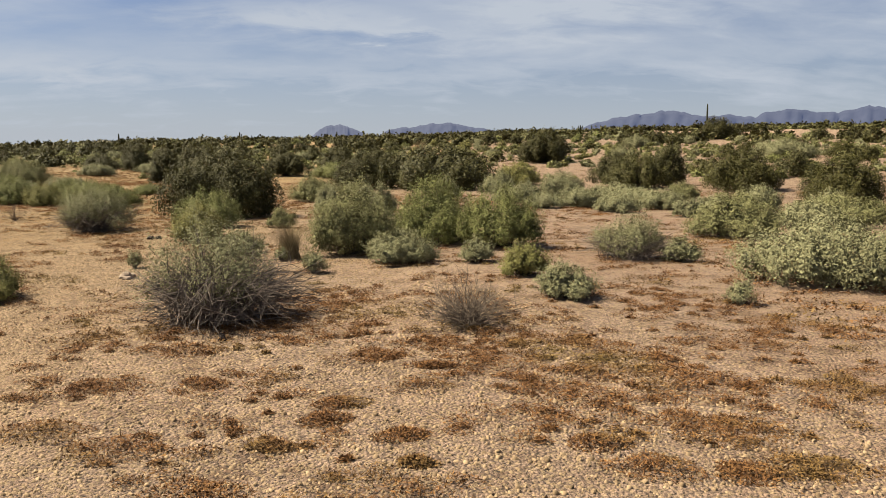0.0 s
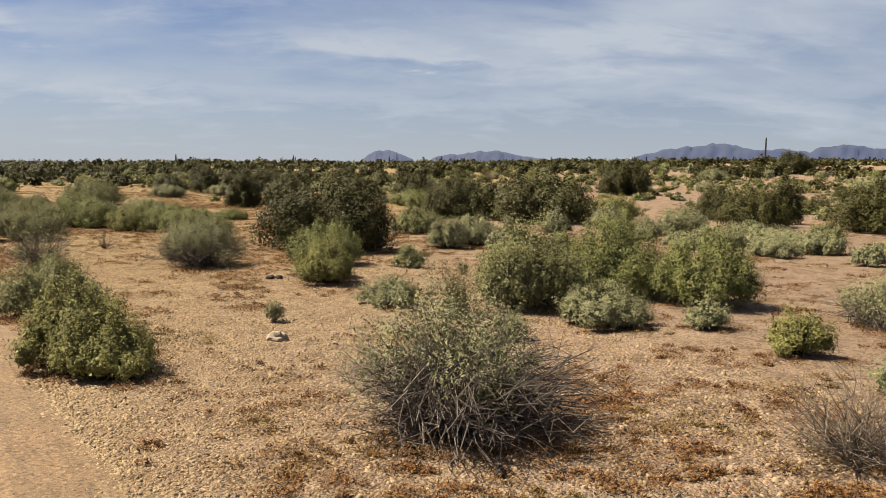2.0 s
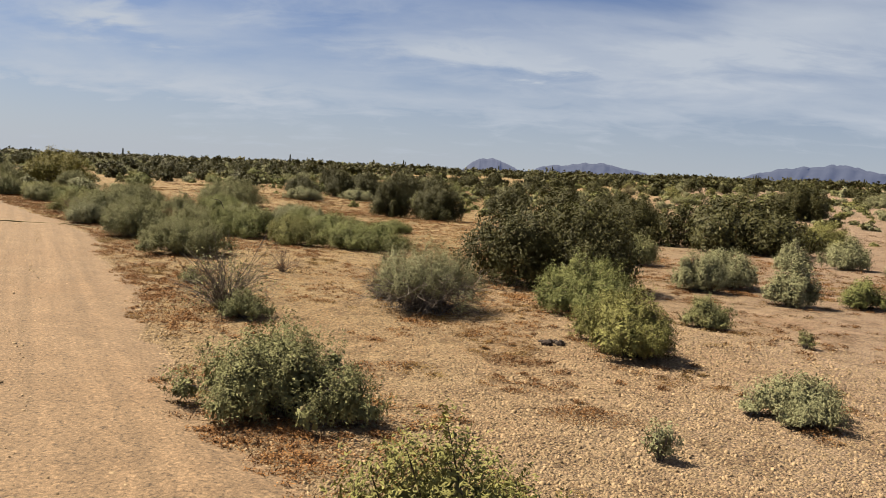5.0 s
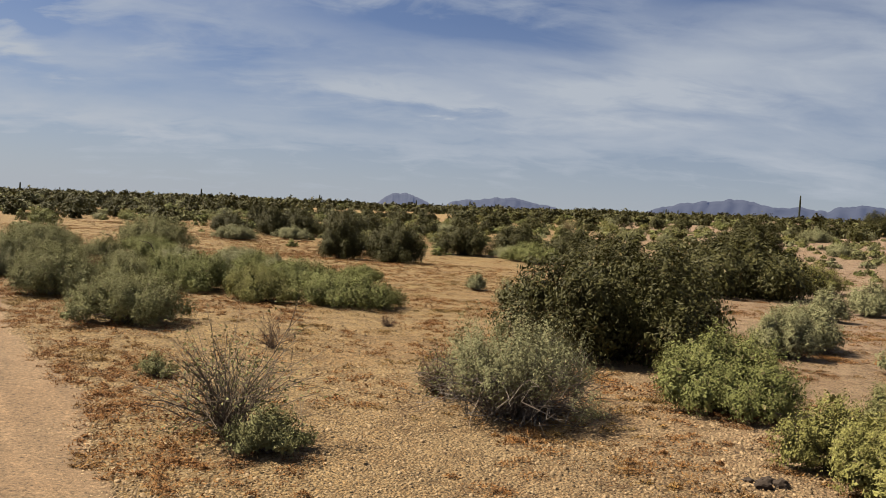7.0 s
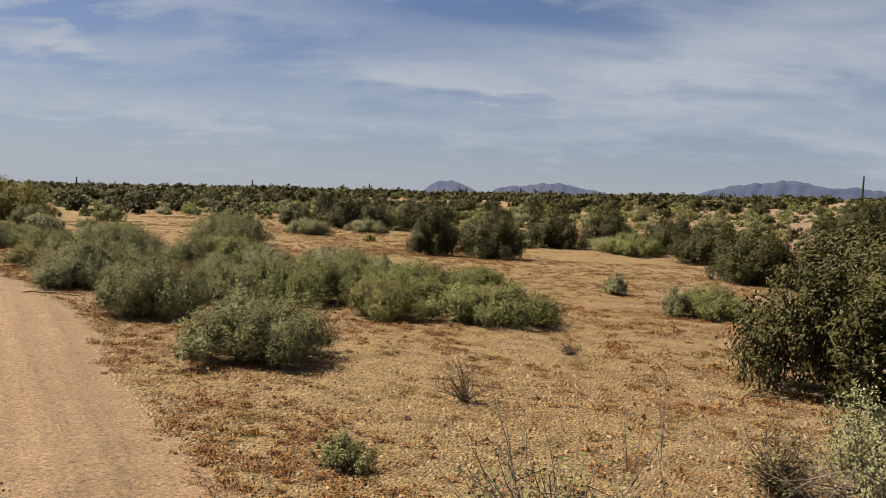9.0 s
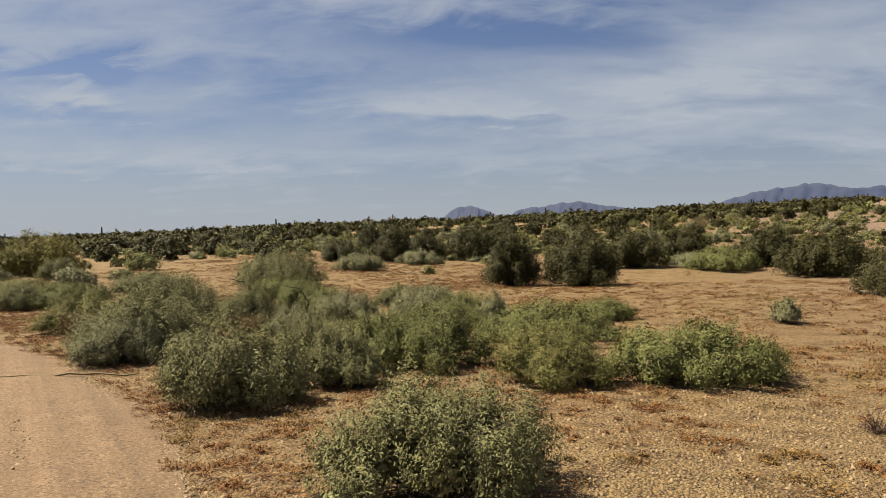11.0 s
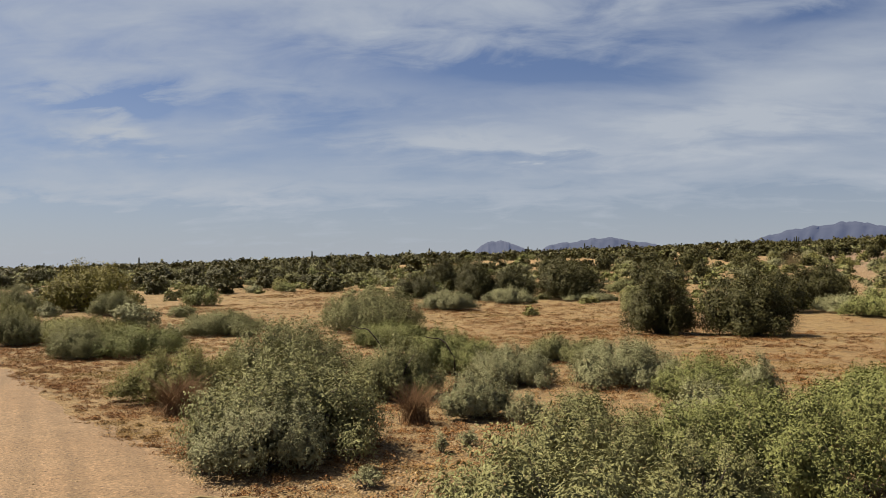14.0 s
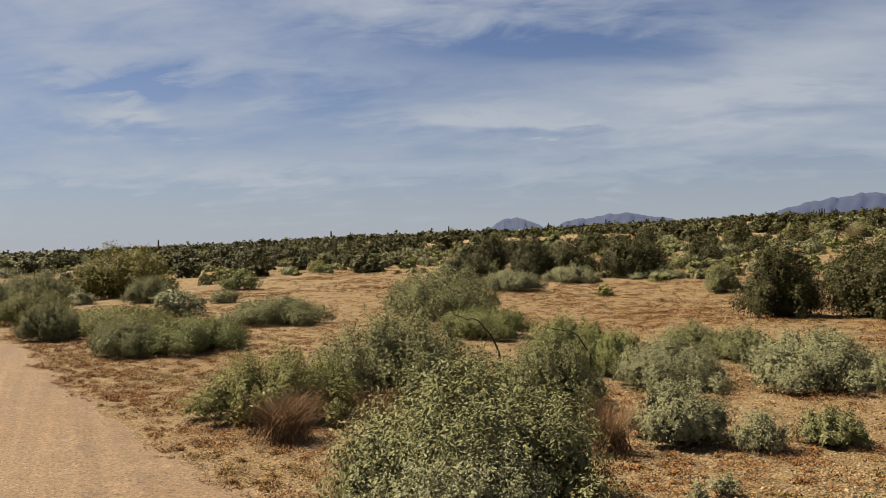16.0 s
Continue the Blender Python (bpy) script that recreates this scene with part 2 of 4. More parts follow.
def herb_material(name, gain):
    """Dry herbs, rusty in some places and olive in others; gain: how bleached they are."""
    m, ns, ls, shader = material(name, 0.9)
    geo = ns.new("ShaderNodeNewGeometry")
    place = ns.new("ShaderNodeTexCoord")
    patch = node(ns, "ShaderNodeTexNoise", Scale=0.9, Detail=3.0)
    ls.new(place.outputs["Object"], patch.inputs["Vector"])
    g = lambda *c: tuple(v * gain for v in c)
    rust = ramp(ns, [(0.1, g(0.08, 0.032, 0.009)), (0.9, g(0.27, 0.125, 0.036))])
    olive = ramp(ns, [(0.1, g(0.08, 0.046, 0.014)), (0.9, g(0.27, 0.175, 0.05))])
    for r in (rust, olive):
        ls.new(geo.outputs["Random Per Island"], r.inputs[0])
    which = ramp(ns, [(0.51, 0.0), (0.66, 1.0)])
    ls.new(patch.outputs[0], which.inputs[0])
    ls.new(mixer(ns, ls, which.outputs[0], rust.outputs[0], olive.outputs[0]), shader.inputs["Base Color"])
    return m


HERB = herb_material("dry_rusty_herbs", 0.53)
BLEACHED = herb_material("bleached_dry_herbs", 0.74)


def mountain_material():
    m, ns, ls, shader = material("rock_with_painted_haze", 1.0)
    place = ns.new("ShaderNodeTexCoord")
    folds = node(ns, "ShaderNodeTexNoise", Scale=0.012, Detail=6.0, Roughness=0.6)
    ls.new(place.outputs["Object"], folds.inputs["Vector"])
    # dark rock tone, tinted blue for the distance haze
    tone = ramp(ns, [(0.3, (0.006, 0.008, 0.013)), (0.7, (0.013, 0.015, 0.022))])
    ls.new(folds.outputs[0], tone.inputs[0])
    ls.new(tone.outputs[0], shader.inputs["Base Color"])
    # even blue glow painted on in place of air haze
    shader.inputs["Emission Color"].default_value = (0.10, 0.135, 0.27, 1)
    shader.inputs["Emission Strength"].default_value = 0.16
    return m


MOUNTAIN = mountain_material()


# ---- tools for meshes ----
def mesh_object(name, verts, faces, mat, parent=None, smooth=False):
    """One mesh object from arrays of corners and of equal-sided faces."""
    verts, faces = np.asarray(verts, np.float32), np.asarray(faces, np.int32)
    me = bpy.data.meshes.new(name)
    k = faces.shape[1]
    me.vertices.add(len(verts))
    me.vertices.foreach_set("co", verts.ravel())
    me.loops.add(faces.size)
    me.loops.foreach_set("vertex_index", faces.ravel())
    me.polygons.add(len(faces))
    me.polygons.foreach_set("loop_start", np.arange(0, faces.size, k, dtype=np.int32))
    me.polygons.foreach_set("use_smooth", np.full(len(faces), smooth))
    me.update(calc_edges=True)
    me.materials.append(mat)
    ob = new(name, me)
    ob.parent = parent
    return ob


def unit(v):
    return v / np.maximum(np.linalg.norm(v, axis=-1, keepdims=True), 1e-9)


def leaves(rng, centres, size, width=0.62, face=None, kite=False, along=None):
    """A pointed leaf at each centre, turned roughly to face: four-cornered where it stands near the track."""
    n = len(centres)
    nrm = unit(rng.normal(size=(n, 3)) * 0.36 + (np.array([0, 0, 0.5]) if face is None else face))
    if along is None:
        u = unit(np.cross(nrm, rng.normal(size=(n, 3))))
    else:
        u = along + rng.normal(size=(n, 3)) * 0.55
        u = unit(u - nrm * np.sum(u * nrm, 1, keepdims=True))
    v = np.cross(nrm, u)
    s = (size * rng.uniform(0.6, 1.3, n))[:, None]
    if kite:
        quad = np.stack([centres - u * s * 0.55, centres - v * s * width / 2 - nrm * s * 0.08, centres + u * s * 0.55, centres + v * s * width / 2 - nrm * s * 0.08], 1)
        return quad.reshape(-1, 3), np.arange(4 * n).reshape(n, 4)
    tris = np.stack([centres - u * s * 0.5 + v * s * width / 2, centres - u * s * 0.5 - v * s * width / 2, centres + u * s * 0.5 - nrm * s * 0.1], 1)
    return tris.reshape(-1, 3), np.arange(3 * n).reshape(n, 3)


def tubes(lines, radii):
    """Three-sided tapering tubes along lines of equal length."""
    lines, radii = np.asarray(lines), np.asarray(radii)
    m, k, _ = lines.shape
    t = unit(lines[:, -1] - lines[:, 0])
    a = unit(np.cross(t, np.array([0.31, 0.87, 0.38])))
    b = np.cross(t, a)
    rings = []
    for i in range(3):
        w = 2 * math.pi * i / 3
        rings.append(lines + radii[..., None] * (math.cos(w) * a + math.sin(w) * b)[:, None, :])
    v = np.stack(rings, 2).reshape(-1, 3)
    base = (np.arange(m)[:, None] * k + np.arange(k - 1)[None, :]).reshape(-1) * 3
    f = [np.stack([base + i, base + (i + 1) % 3, base + 3 + (i + 1) % 3, base + 3 + i], 1) for i in range(3)]
    return v, np.concatenate(f)


def lattice(ix, iy, seed):
    h = (ix.astype(np.int64) * 374761393 + iy.astype(np.int64) * 668265263 + seed * 974634541) & 0x7FFFFFFF
    h = ((h ^ (h >> 13)) * 1274126177) & 0x7FFFFFFF
    return ((h ^ (h >> 16)) & 0xFFFF) / 65535.0


def soft_noise(x, y, seed=0):
    """Value noise from 0 to 1 with cells of one metre."""
    x, y = np.asarray(x, float), np.asarray(y, float)
    ix, iy = np.floor(x), np.floor(y)
    fx, fy = x - ix, y - iy
    fx, fy = fx * fx * (3 - 2 * fx), fy * fy * (3 - 2 * fy)
    g = lambda a, b: lattice(ix + a, iy + b, seed)
    return (g(0, 0) * (1 - fx) + g(1, 0) * fx) * (1 - fy) + (g(0, 1) * (1 - fx) + g(1, 1) * fx) * fy


def edge_y(x):
    """The sandy track's verge: y at x, with its slow bend and its frayed line."""
    x = np.asarray(x, float)
    bend = np.clip(-(x + 14.5), 0, 60)
    return 16.64 - 1.09 * (x + 13.0) - 0.30 * bend - 0.55 * np.clip(-(x + 33.0), 0, 60) - 0.7 * np.clip(x + 3.2, 0, 20) + 0.4 * (soft_noise(x * 0.7, x * 0 + 3, 5) - 0.5) + 0.22 * (soft_noise(x * 3.1, x * 0, 6) - 0.5)


def off_track(x, y):
    """Metres from the verge; minus on the track."""
    return (np.asarray(y) - edge_y(x)) * 0.70


SKY_AZ = (-180, -60, -46, -35, -25, -12, 0, 10, 22, 60, 180)
SKY_EL = (0.0, 0.0, -0.12, 0.15, 0.45, 0.68, 1.0, 1.28, 1.35, 1.0, 0.0)
HUB = (-7.0, 9.0)


def ground_z(x, y):
    """The lie of the land: level near the track, rising slowly to a far crest."""
    x, y = np.asarray(x, float), np.asarray(y, float)
    dx, dy = x - HUB[0], y - HUB[1]
    d = np.hypot(dx, dy)
    el = np.interp(np.degrees(np.arctan2(dx, dy)), SKY_AZ, SKY_EL)
    crest = 1.45 + 300 * np.tan(np.radians(el))
    z = crest * np.clip((d - 30) / 270, 0, 1) ** 0.8
    rough = np.clip(off_track(x, y) / 1.2, 0, 1) * np.clip(1.6 - d / 60, 0, 1)
    z = z + rough * (0.10 * (soft_noise(x * 0.28, y * 0.28, 1) - 0.5) + 0.045 * (soft_noise(x * 0.9, y * 0.9, 2) - 0.5) + 0.018 * (soft_noise(x * 4, y * 4, 3) - 0.5))
    roll = np.clip((d - 40) / 60, 0, 1) * np.clip(2 - d / 300, 0, 1)
    return z + roll * 0.7 * (soft_noise(x * 0.03, y * 0.03, 4) - 0.5)


def gz(x, y):
    return float(ground_z(np.array([x]), np.array([y]))[0])


# ---- ground, track and mountains ----
def spread(lo, hi, step, far):
    """Lines that lie close from lo to hi and wider and wider beyond."""
    inner = np.arange(lo, hi + step / 2, step)
    out, s, p = [], step, 0.0
    while p < far:
        s *= 1.22
        p += s
        out.append(p)
    out = np.array(out)
    return np.concatenate([(lo - out)[::-1], inner, hi + out])


def grid_object(name, xs, ys, height, mat):
    gx, gy = np.meshgrid(xs, ys)
    v = np.stack([gx.ravel(), gy.ravel(), height(gx.ravel(), gy.ravel())], 1)
    w = len(xs)
    i = (np.arange(len(ys) - 1)[:, None] * w + np.arange(w - 1)[None, :]).ravel()
    return mesh_object(name, v, np.stack([i, i + 1, i + 1 + w, i + w], 1), mat, smooth=True)


ground = grid_object("ground", spread(-32, 8, 0.16, 4300), spread(0, 36, 0.16, 4300), ground_z, SOIL)
tagged(ground, "pale tan gravelly desert soil with reddish patches", "ground", kind="structure")


def build_road():
    xs = np.arange(-62, 14, 0.12)
    across = np.concatenate([np.array([0.0, 0.06, 0.14, 0.25]), np.arange(0.4, 4.7, 0.15)])
    gx = np.repeat(xs[:, None], len(across), 1)
    # step back from the verge, square to the track
    nx, ny = -0.74, -0.67
    px = gx + nx * across[None, :]
    py = edge_y(xs)[:, None] + ny * across[None, :]
    rut = 0.012 * np.sin(across * 2 * math.pi / 1.7 + 0.8) + 0.006 * np.sin(across * 23)
    pz = 0.004 + ground_z(px, py) + (0.026 + rut[None, :] + 0.008 * soft_noise(px * 3, py * 3, 8)) * np.clip(across / 0.5, 0, 1)
    v = np.stack([px, py, pz], -1).reshape(-1, 3)
    w = len(across)
    i = (np.arange(len(xs) - 1)[:, None] * w + np.arange(w - 1)[None, :]).ravel()
    ob = mesh_object("road", v, np.stack([i, i + 1, i + 1 + w, i + w], 1), SAND, smooth=True)
    tagged(ob, "smooth pinkish sandy dirt track with faint wheel marks", "dirt track", kind="structure")


build_road()


def mountain(name, profile, dist, label, seed):
    """A ridge whose skyline rises and falls by (bearing, elevation) in degrees."""
    az = np.array([p[0] for p in profile])
    el = np.array([p[1] for p in profile])
    a = np.linspace(az[0], az[-1], 160)
    base = np.interp(a, az, el)
    top = np.tan(np.radians(base)) * dist * (1 + 0.07 * (soft_noise(a * 2.5, a * 0, seed) - 0.5) + 0.035 * (soft_noise(a * 9, a * 0, seed + 1) - 0.5))
    foot = -20.0
    rows = np.linspace(-1, 1, 25)
    r = np.radians(a)[:, None]
    d = dist + rows[None, :] * 420 + 60 * (soft_noise(a[:, None] * 3 + rows * 0, rows[None, :] * 5 + a[:, None] * 0, seed + 2) - 0.5)
    x, y = HUB[0] + np.sin(r) * d, HUB[1] + np.cos(r) * d
    fold = 0.9 + 0.25 * soft_noise(a[:, None] * 4, rows[None, :] * 4 + 0 * a[:, None], seed + 3)
    z = foot + (top[:, None] - foot) * np.clip(1 - np.abs(rows[None, :]) ** 1.0 * fold, 0, 1)
    v = np.stack([x, y, z], -1).reshape(-1, 3)
    i = (np.arange(159)[:, None] * 25 + np.arange(24)[None, :]).ravel()
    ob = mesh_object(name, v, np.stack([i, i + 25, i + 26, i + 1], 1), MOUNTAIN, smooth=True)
    tagged(ob, label, "mountain", kind="structure")


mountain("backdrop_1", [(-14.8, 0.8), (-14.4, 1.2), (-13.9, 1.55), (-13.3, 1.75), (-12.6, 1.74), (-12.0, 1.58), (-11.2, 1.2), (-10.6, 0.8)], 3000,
         "small rounded hazy blue-grey butte on the horizon", 11)
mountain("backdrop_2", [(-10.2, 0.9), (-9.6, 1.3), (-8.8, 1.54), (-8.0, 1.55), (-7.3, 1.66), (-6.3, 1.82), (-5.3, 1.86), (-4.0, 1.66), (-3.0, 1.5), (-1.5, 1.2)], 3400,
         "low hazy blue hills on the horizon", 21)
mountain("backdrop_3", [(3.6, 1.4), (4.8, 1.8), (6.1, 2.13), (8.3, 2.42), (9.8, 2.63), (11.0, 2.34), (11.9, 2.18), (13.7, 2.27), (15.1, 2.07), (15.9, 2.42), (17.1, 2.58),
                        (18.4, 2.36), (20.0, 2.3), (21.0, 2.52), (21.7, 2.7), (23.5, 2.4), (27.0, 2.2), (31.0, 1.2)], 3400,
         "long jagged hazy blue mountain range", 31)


# ---- shrubs ----
def aside_of_walk(x, y):
    """Metres from the walked verge, or from where the walk begins."""
    return min(float(off_track(x, y)), math.hypot(x - 0.5, y - 0.85) - 1.2)


def leaf_size(x, y):
    """Small leaves near the track, coarser sprays farther off."""
    near = max(0.0, aside_of_walk(x, y) - 3.5)
    return min(0.026 + 0.0012 * near, 0.075)


def shrub_shape(rng, w, h, clumps, low=0.02, lumps=0.55):
    """Ends of the branches: points in a lumpy dome w wide and h high."""
    a = rng.uniform(0, 2 * math.pi, clumps)
    s = rng.uniform(low, 1.0, clumps) ** 1.15
    c = np.sqrt(1 - s * s)
    seed = int(rng.integers(1, 9999))
    lump = 1 - lumps / 2 + lumps * soft_noise(np.cos(a) * 1.6 + s * 1.3 + 9, np.sin(a) * 1.6 + 9, seed)
    r = lump * rng.uniform(0.5, 1.0, clumps) ** 0.5
    return np.stack([np.cos(a) * c * r * w / 2, np.sin(a) * c * r * w / 2, h * (0.05 + 0.90 * s * r)], 1)


def stem_lines(rng, ends, spread_, k=5, wander=0.05, bow=1.25):
    """Crooked stems from a narrow foot to the given ends."""
    n = len(ends)
    foot = np.stack([rng.normal(0, spread_, n), rng.normal(0, spread_, n), np.full(n, -0.03)], 1)
    t = np.linspace(0, 1, k)[None, :, None]
    line = foot[:, None, :] * (1 - t) + ends[:, None, :] * np.concatenate([t ** bow, t ** bow, t ** 0.85], -1)
    size = np.linalg.norm(ends, axis=1)[:, None, None]
    line = line + rng.normal(0, wander, (n, k, 3)) * size * np.sin(t * math.pi * 0.9)
    line[:, 0, 2] = -0.03
    return line


def thing(name, x, y, label, category, group="", turn=0.0):
    ob = new(name)
    ob.empty_display_size = 0.1
    ob.location = (x, y, gz(x, y))
    ob.rotation_euler = (0, 0, turn)
    return tagged(ob, label, category, group)


def seeded(x, y):
    return np.random.default_rng(int(abs(x) * 1000) * 7919 + int(abs(y) * 1000))


def lobed_mound(rng, w, h, low, lobes=1.0):
    """Centres and half-axes of the upright lobes that make up a shrub w wide and h high."""
    area = math.pi * (w / 2) * (w / 2 + h)
    k = int(np.clip(8 + 9 * area, 8, 44) * lobes)
    turn = rng.uniform(0, 6.28) + np.arange(k) * 2.4 + rng.normal(0, 0.35, k)
    out = np.sqrt((np.arange(k) + 0.25) / k) * rng.uniform(0.72, 1.08, k)
    half = w / math.sqrt(k) * rng.uniform(0.40, 0.70, k)
    top = h * (1 - 0.64 * out ** 2) * rng.uniform(0.74, 1.1, k)
    foot = top * (low * 0.8 if low > 0.3 else -0.12)
    reach = np.maximum(w / 2 - half * 0.72, 0.05 * w) * out
    mid = np.stack([np.cos(turn) * reach, np.sin(turn) * reach, (foot + top) / 2], 1)
    axes = np.stack([half, half * rng.uniform(0.8, 1.2, k), np.maximum((top - foot) / 2, 0.05 * h)], 1)
    return mid, axes, area


def on_lobes(rng, mid, axes, number, inner, outer):
    """Places on the lobes between two shares of their size, with the way that each place faces."""
    k = len(mid)
    share = axes[:, 0] * (axes[:, 0] + axes[:, 2])
    host = rng.choice(k, number, p=share / share.sum())
    d = unit(rng.normal(size=(number, 3)))
    lowest = (0.03 + 0.05 * mid[:, 2].max() - mid[host, 2]) / axes[host, 2]
    d[:, 2] = np.where(d[:, 2] < lowest, np.abs(d[:, 2]), d[:, 2])
    place = mid[host] + d * axes[host] * rng.uniform(inner, outer, (number, 1))
    whole = np.array([0.0, 0.0, 0.1 * float(mid[:, 2].max())])
    face = unit(0.85 * unit(d / axes[host]) + 0.55 * unit(place - whole) + np.array([0, 0, 0.22]))
    return place, face


def foliage_arrays(rng, w, h, leaf, cover=1.5, low=0.02, width=0.45, most=18000, kite=False, shade_core=False, shoots=0.2, upright=True, lobes=1.0):
    """Leaves set along upright sprigs all over a mound of lobes, and the ends of the main branches."""
    size = 0.05 + 0.10 * math.sqrt(w * h)
    mid, axes, area = lobed_mound(rng, w * 1.08 - 0.3 * size, h * 1.03 - 0.5 * size, low, lobes)
    n = cover * area / (leaf * leaf * 0.5 * width) / (1.4 if kite else 1.0)
    if n > most:
        leaf *= math.sqrt(n / most)
    n = int(min(n, most))
    sprigs = int(np.clip(380 * area, 30, max(30, min(1800, n // 10))))
    foot, face = on_lobes(rng, mid, axes, sprigs, 0.78, 1.03)
    way = unit(face * 0.7 + np.array([0, 0, 0.75]) + rng.normal(0, 0.25, (sprigs, 3)))
    length = size * rng.uniform(0.6, 1.3, sprigs) * np.where(rng.uniform(0, 1, sprigs) < shoots, 1.9, 1.0)
    pick = rng.integers(0, sprigs, n)
    along = rng.uniform(0, 1, n) ** 0.8
    c = foot[pick] + way[pick] * ((along - 0.45) * length[pick])[:, None] + rng.normal(0, 1, (n, 3)) * (0.11 * length[pick] * (1.2 - along) + 0.35 * leaf)[:, None]
    c[:, 2] = np.maximum(c[:, 2], 0.015 + 0.06 * rng.uniform(0, 1, n))
    v, f = leaves(rng, c, leaf, width, face[pick], kite, way[pick] if upright else None)
    if shade_core:
        # larger leaves added inside the bush to block light and darken its gaps
        big = min(0.05, 0.14 * min(w, h))
        inner, turned = on_lobes(rng, mid, axes, int(min(3.0 * area / (big * big * 0.3), 4000)), 0.4, 0.64)
        inner[:, 2] = np.maximum(inner[:, 2], 0.4 * big)
        iv, i_f = leaves(rng, inner, big, 0.6, turned, kite)
        v, f = np.concatenate([v, iv]), np.concatenate([f, i_f + len(v)])
    ends = foot[rng.permutation(sprigs)[:int(np.clip(56 * math.sqrt(area), 24, 140))]]
    return v, f, ends


PLOTS = []
LOOKS = {
    "pale": ("brittlebush", "pale silvery-green leafy desert shrub on gravel"),
    "grey": ("brittlebush", "grey-green rounded desert shrub on dry soil"),
    "green": ("bursage", "fresh green low spreading desert shrub on gravel"),
    "yellow": ("brittlebush", "yellow-green leafy desert shrub with dark woody stems"),
    "creosote": ("creosote_bush", "olive-yellow wiry desert bush on dry soil"),
    "olive": ("jojoba_bush", "dense dark olive desert bush with leathery leaves"),
}


def shrub(kind, x, y, w, h, label="", cover=0.0):
    """A leafy shrub w metres wide and h high."""
    rng = seeded(x, y)
    name, text = LOOKS[kind]
    PLOTS.append((x, y, w))
    if w < 0.4:
        text = "tiny " + text
    elif h > 1.1 and kind not in ("olive", "creosote"):
        text = "tall " + text
    ob = thing(name, x, y, label or text, "shrub", "desert shrubs")
    leaf = leaf_size(x, y) * (1.15 if kind in ("olive", "creosote") else 1.0)
    if w < 0.45:
        leaf = min(leaf, 0.03)
    dense = cover or {"pale": 1.5, "grey": 1.55, "green": 1.65, "yellow": 1.5, "olive": 2.1, "creosote": 1.9}[kind]
    if 4.0 < aside_of_walk(x, y) < 7.0:
        dense *= 1.2
    near = aside_of_walk(x, y) < 9.0
    v, f, ends = foliage_arrays(rng, w, h, leaf * (0.78 if near else 1.0), dense, 0.0 if kind == "olive" else 0.10, kite=near, most=34000 if near else 60000 if kind == "olive" and aside_of_walk(x, y) < 8.0 else 30000 if aside_of_walk(x, y) < 13.0 else 24000, shade_core=w > 0.5)
    mesh_object("foliage", v, f, LEAF[kind], ob)
    lines = stem_lines(rng, ends, 0.05 * w, 4)
    thick = 0.0045 + 0.004 * h
    r = np.linspace(1.0, 0.3, 4)[None, :] * thick * rng.uniform(0.6, 1.3, (len(ends), 1))
    v, f = tubes(lines, r)
    mesh_object("woody_base", v, f, STEM if kind in ("olive", "yellow", "green") else TWIG, ob)
    return ob


def skirted_shrub(x, y, w, h, label, twigs=240, cover=0.75, lean=0.0, leafed="pale"):
    """A shrub with leaves on upright branches above a spread of bare grey twigs."""
    rng = seeded(x, y)
    ob = thing("brittlebush", x, y, label, "shrub", "desert shrubs")
    v, f, ends = foliage_arrays(rng, w * 0.8, h * 1.12, leaf_size(x, y) * 0.72, cover * 1.1, 0.5, most=34000, kite=True, shoots=0.4)
    v[:, 0] -= 0.35 * lean
    mesh_object("foliage", v, f, LEAF[leafed], ob)
    ends = ends - np.array([0.35 * lean, 0, 0])
    r = np.linspace(1.0, 0.35, 5)[None, :] * 0.006 * rng.uniform(0.6, 1.3, (len(ends), 1))
    v, f = tubes(stem_lines(rng, ends, 0.07 * w, wander=0.06), r)
    mesh_object("woody_base", v, f, TWIG, ob)
    # twigs that rise from the foot, bend over and fork
    a = rng.uniform(0, 2 * math.pi, twigs)
    rad = w / 2 * rng.uniform(0.35, 1.08, twigs)
    tips = np.stack([np.cos(a) * rad + lean, np.sin(a) * rad, h * rng.uniform(0.04, 0.62, twigs) * (1.15 - 0.5 * rad / (w / 2))], 1)
    lines = stem_lines(rng, tips, 0.09 * w, 7, 0.075, 1.0)
    t = np.linspace(0, 1, 7)
    lines[:, :, 2] += (h * rng.uniform(0.05, 0.22, (twigs, 1))) * np.sin(t * math.pi)[None, :]
    lines[:, 1:, 2] = np.maximum(lines[:, 1:, 2], 0.012)
    r = np.linspace(1.0, 0.3, 7)[None, :] * 0.0065 * rng.uniform(0.5, 1.3, (twigs, 1))
    v, f = tubes(lines, r)
    tagged(mesh_object("dead_skirt", v, f, TWIG, ob), "spread of bare grey dead twigs", kind="stuff")
    k = rng.integers(3, 6, 2 * twigs)
    root = lines[np.arange(2 * twigs) % twigs, k]
    tip = root + unit(unit(root * np.array([1, 1, 0.2])) * 0.9 + rng.normal(0, 0.5, (2 * twigs, 3)) + np.array([0, 0, 0.25])) * rng.uniform(0.06, 0.2, (2 * twigs, 1)) * w * 0.7
    tip[:, 2] = np.maximum(tip[:, 2], 0.01)
    q = np.linspace(0, 1, 3)[None, :, None]
    v, f = tubes(root[:, None, :] * (1 - q) + tip[:, None, :] * q, np.full((2 * twigs, 3), 0.0028) * np.array([1, 0.8, 0.4]))
    tagged(mesh_object("twig_spray", v, f, TWIG, ob), kind="stuff")
    return ob


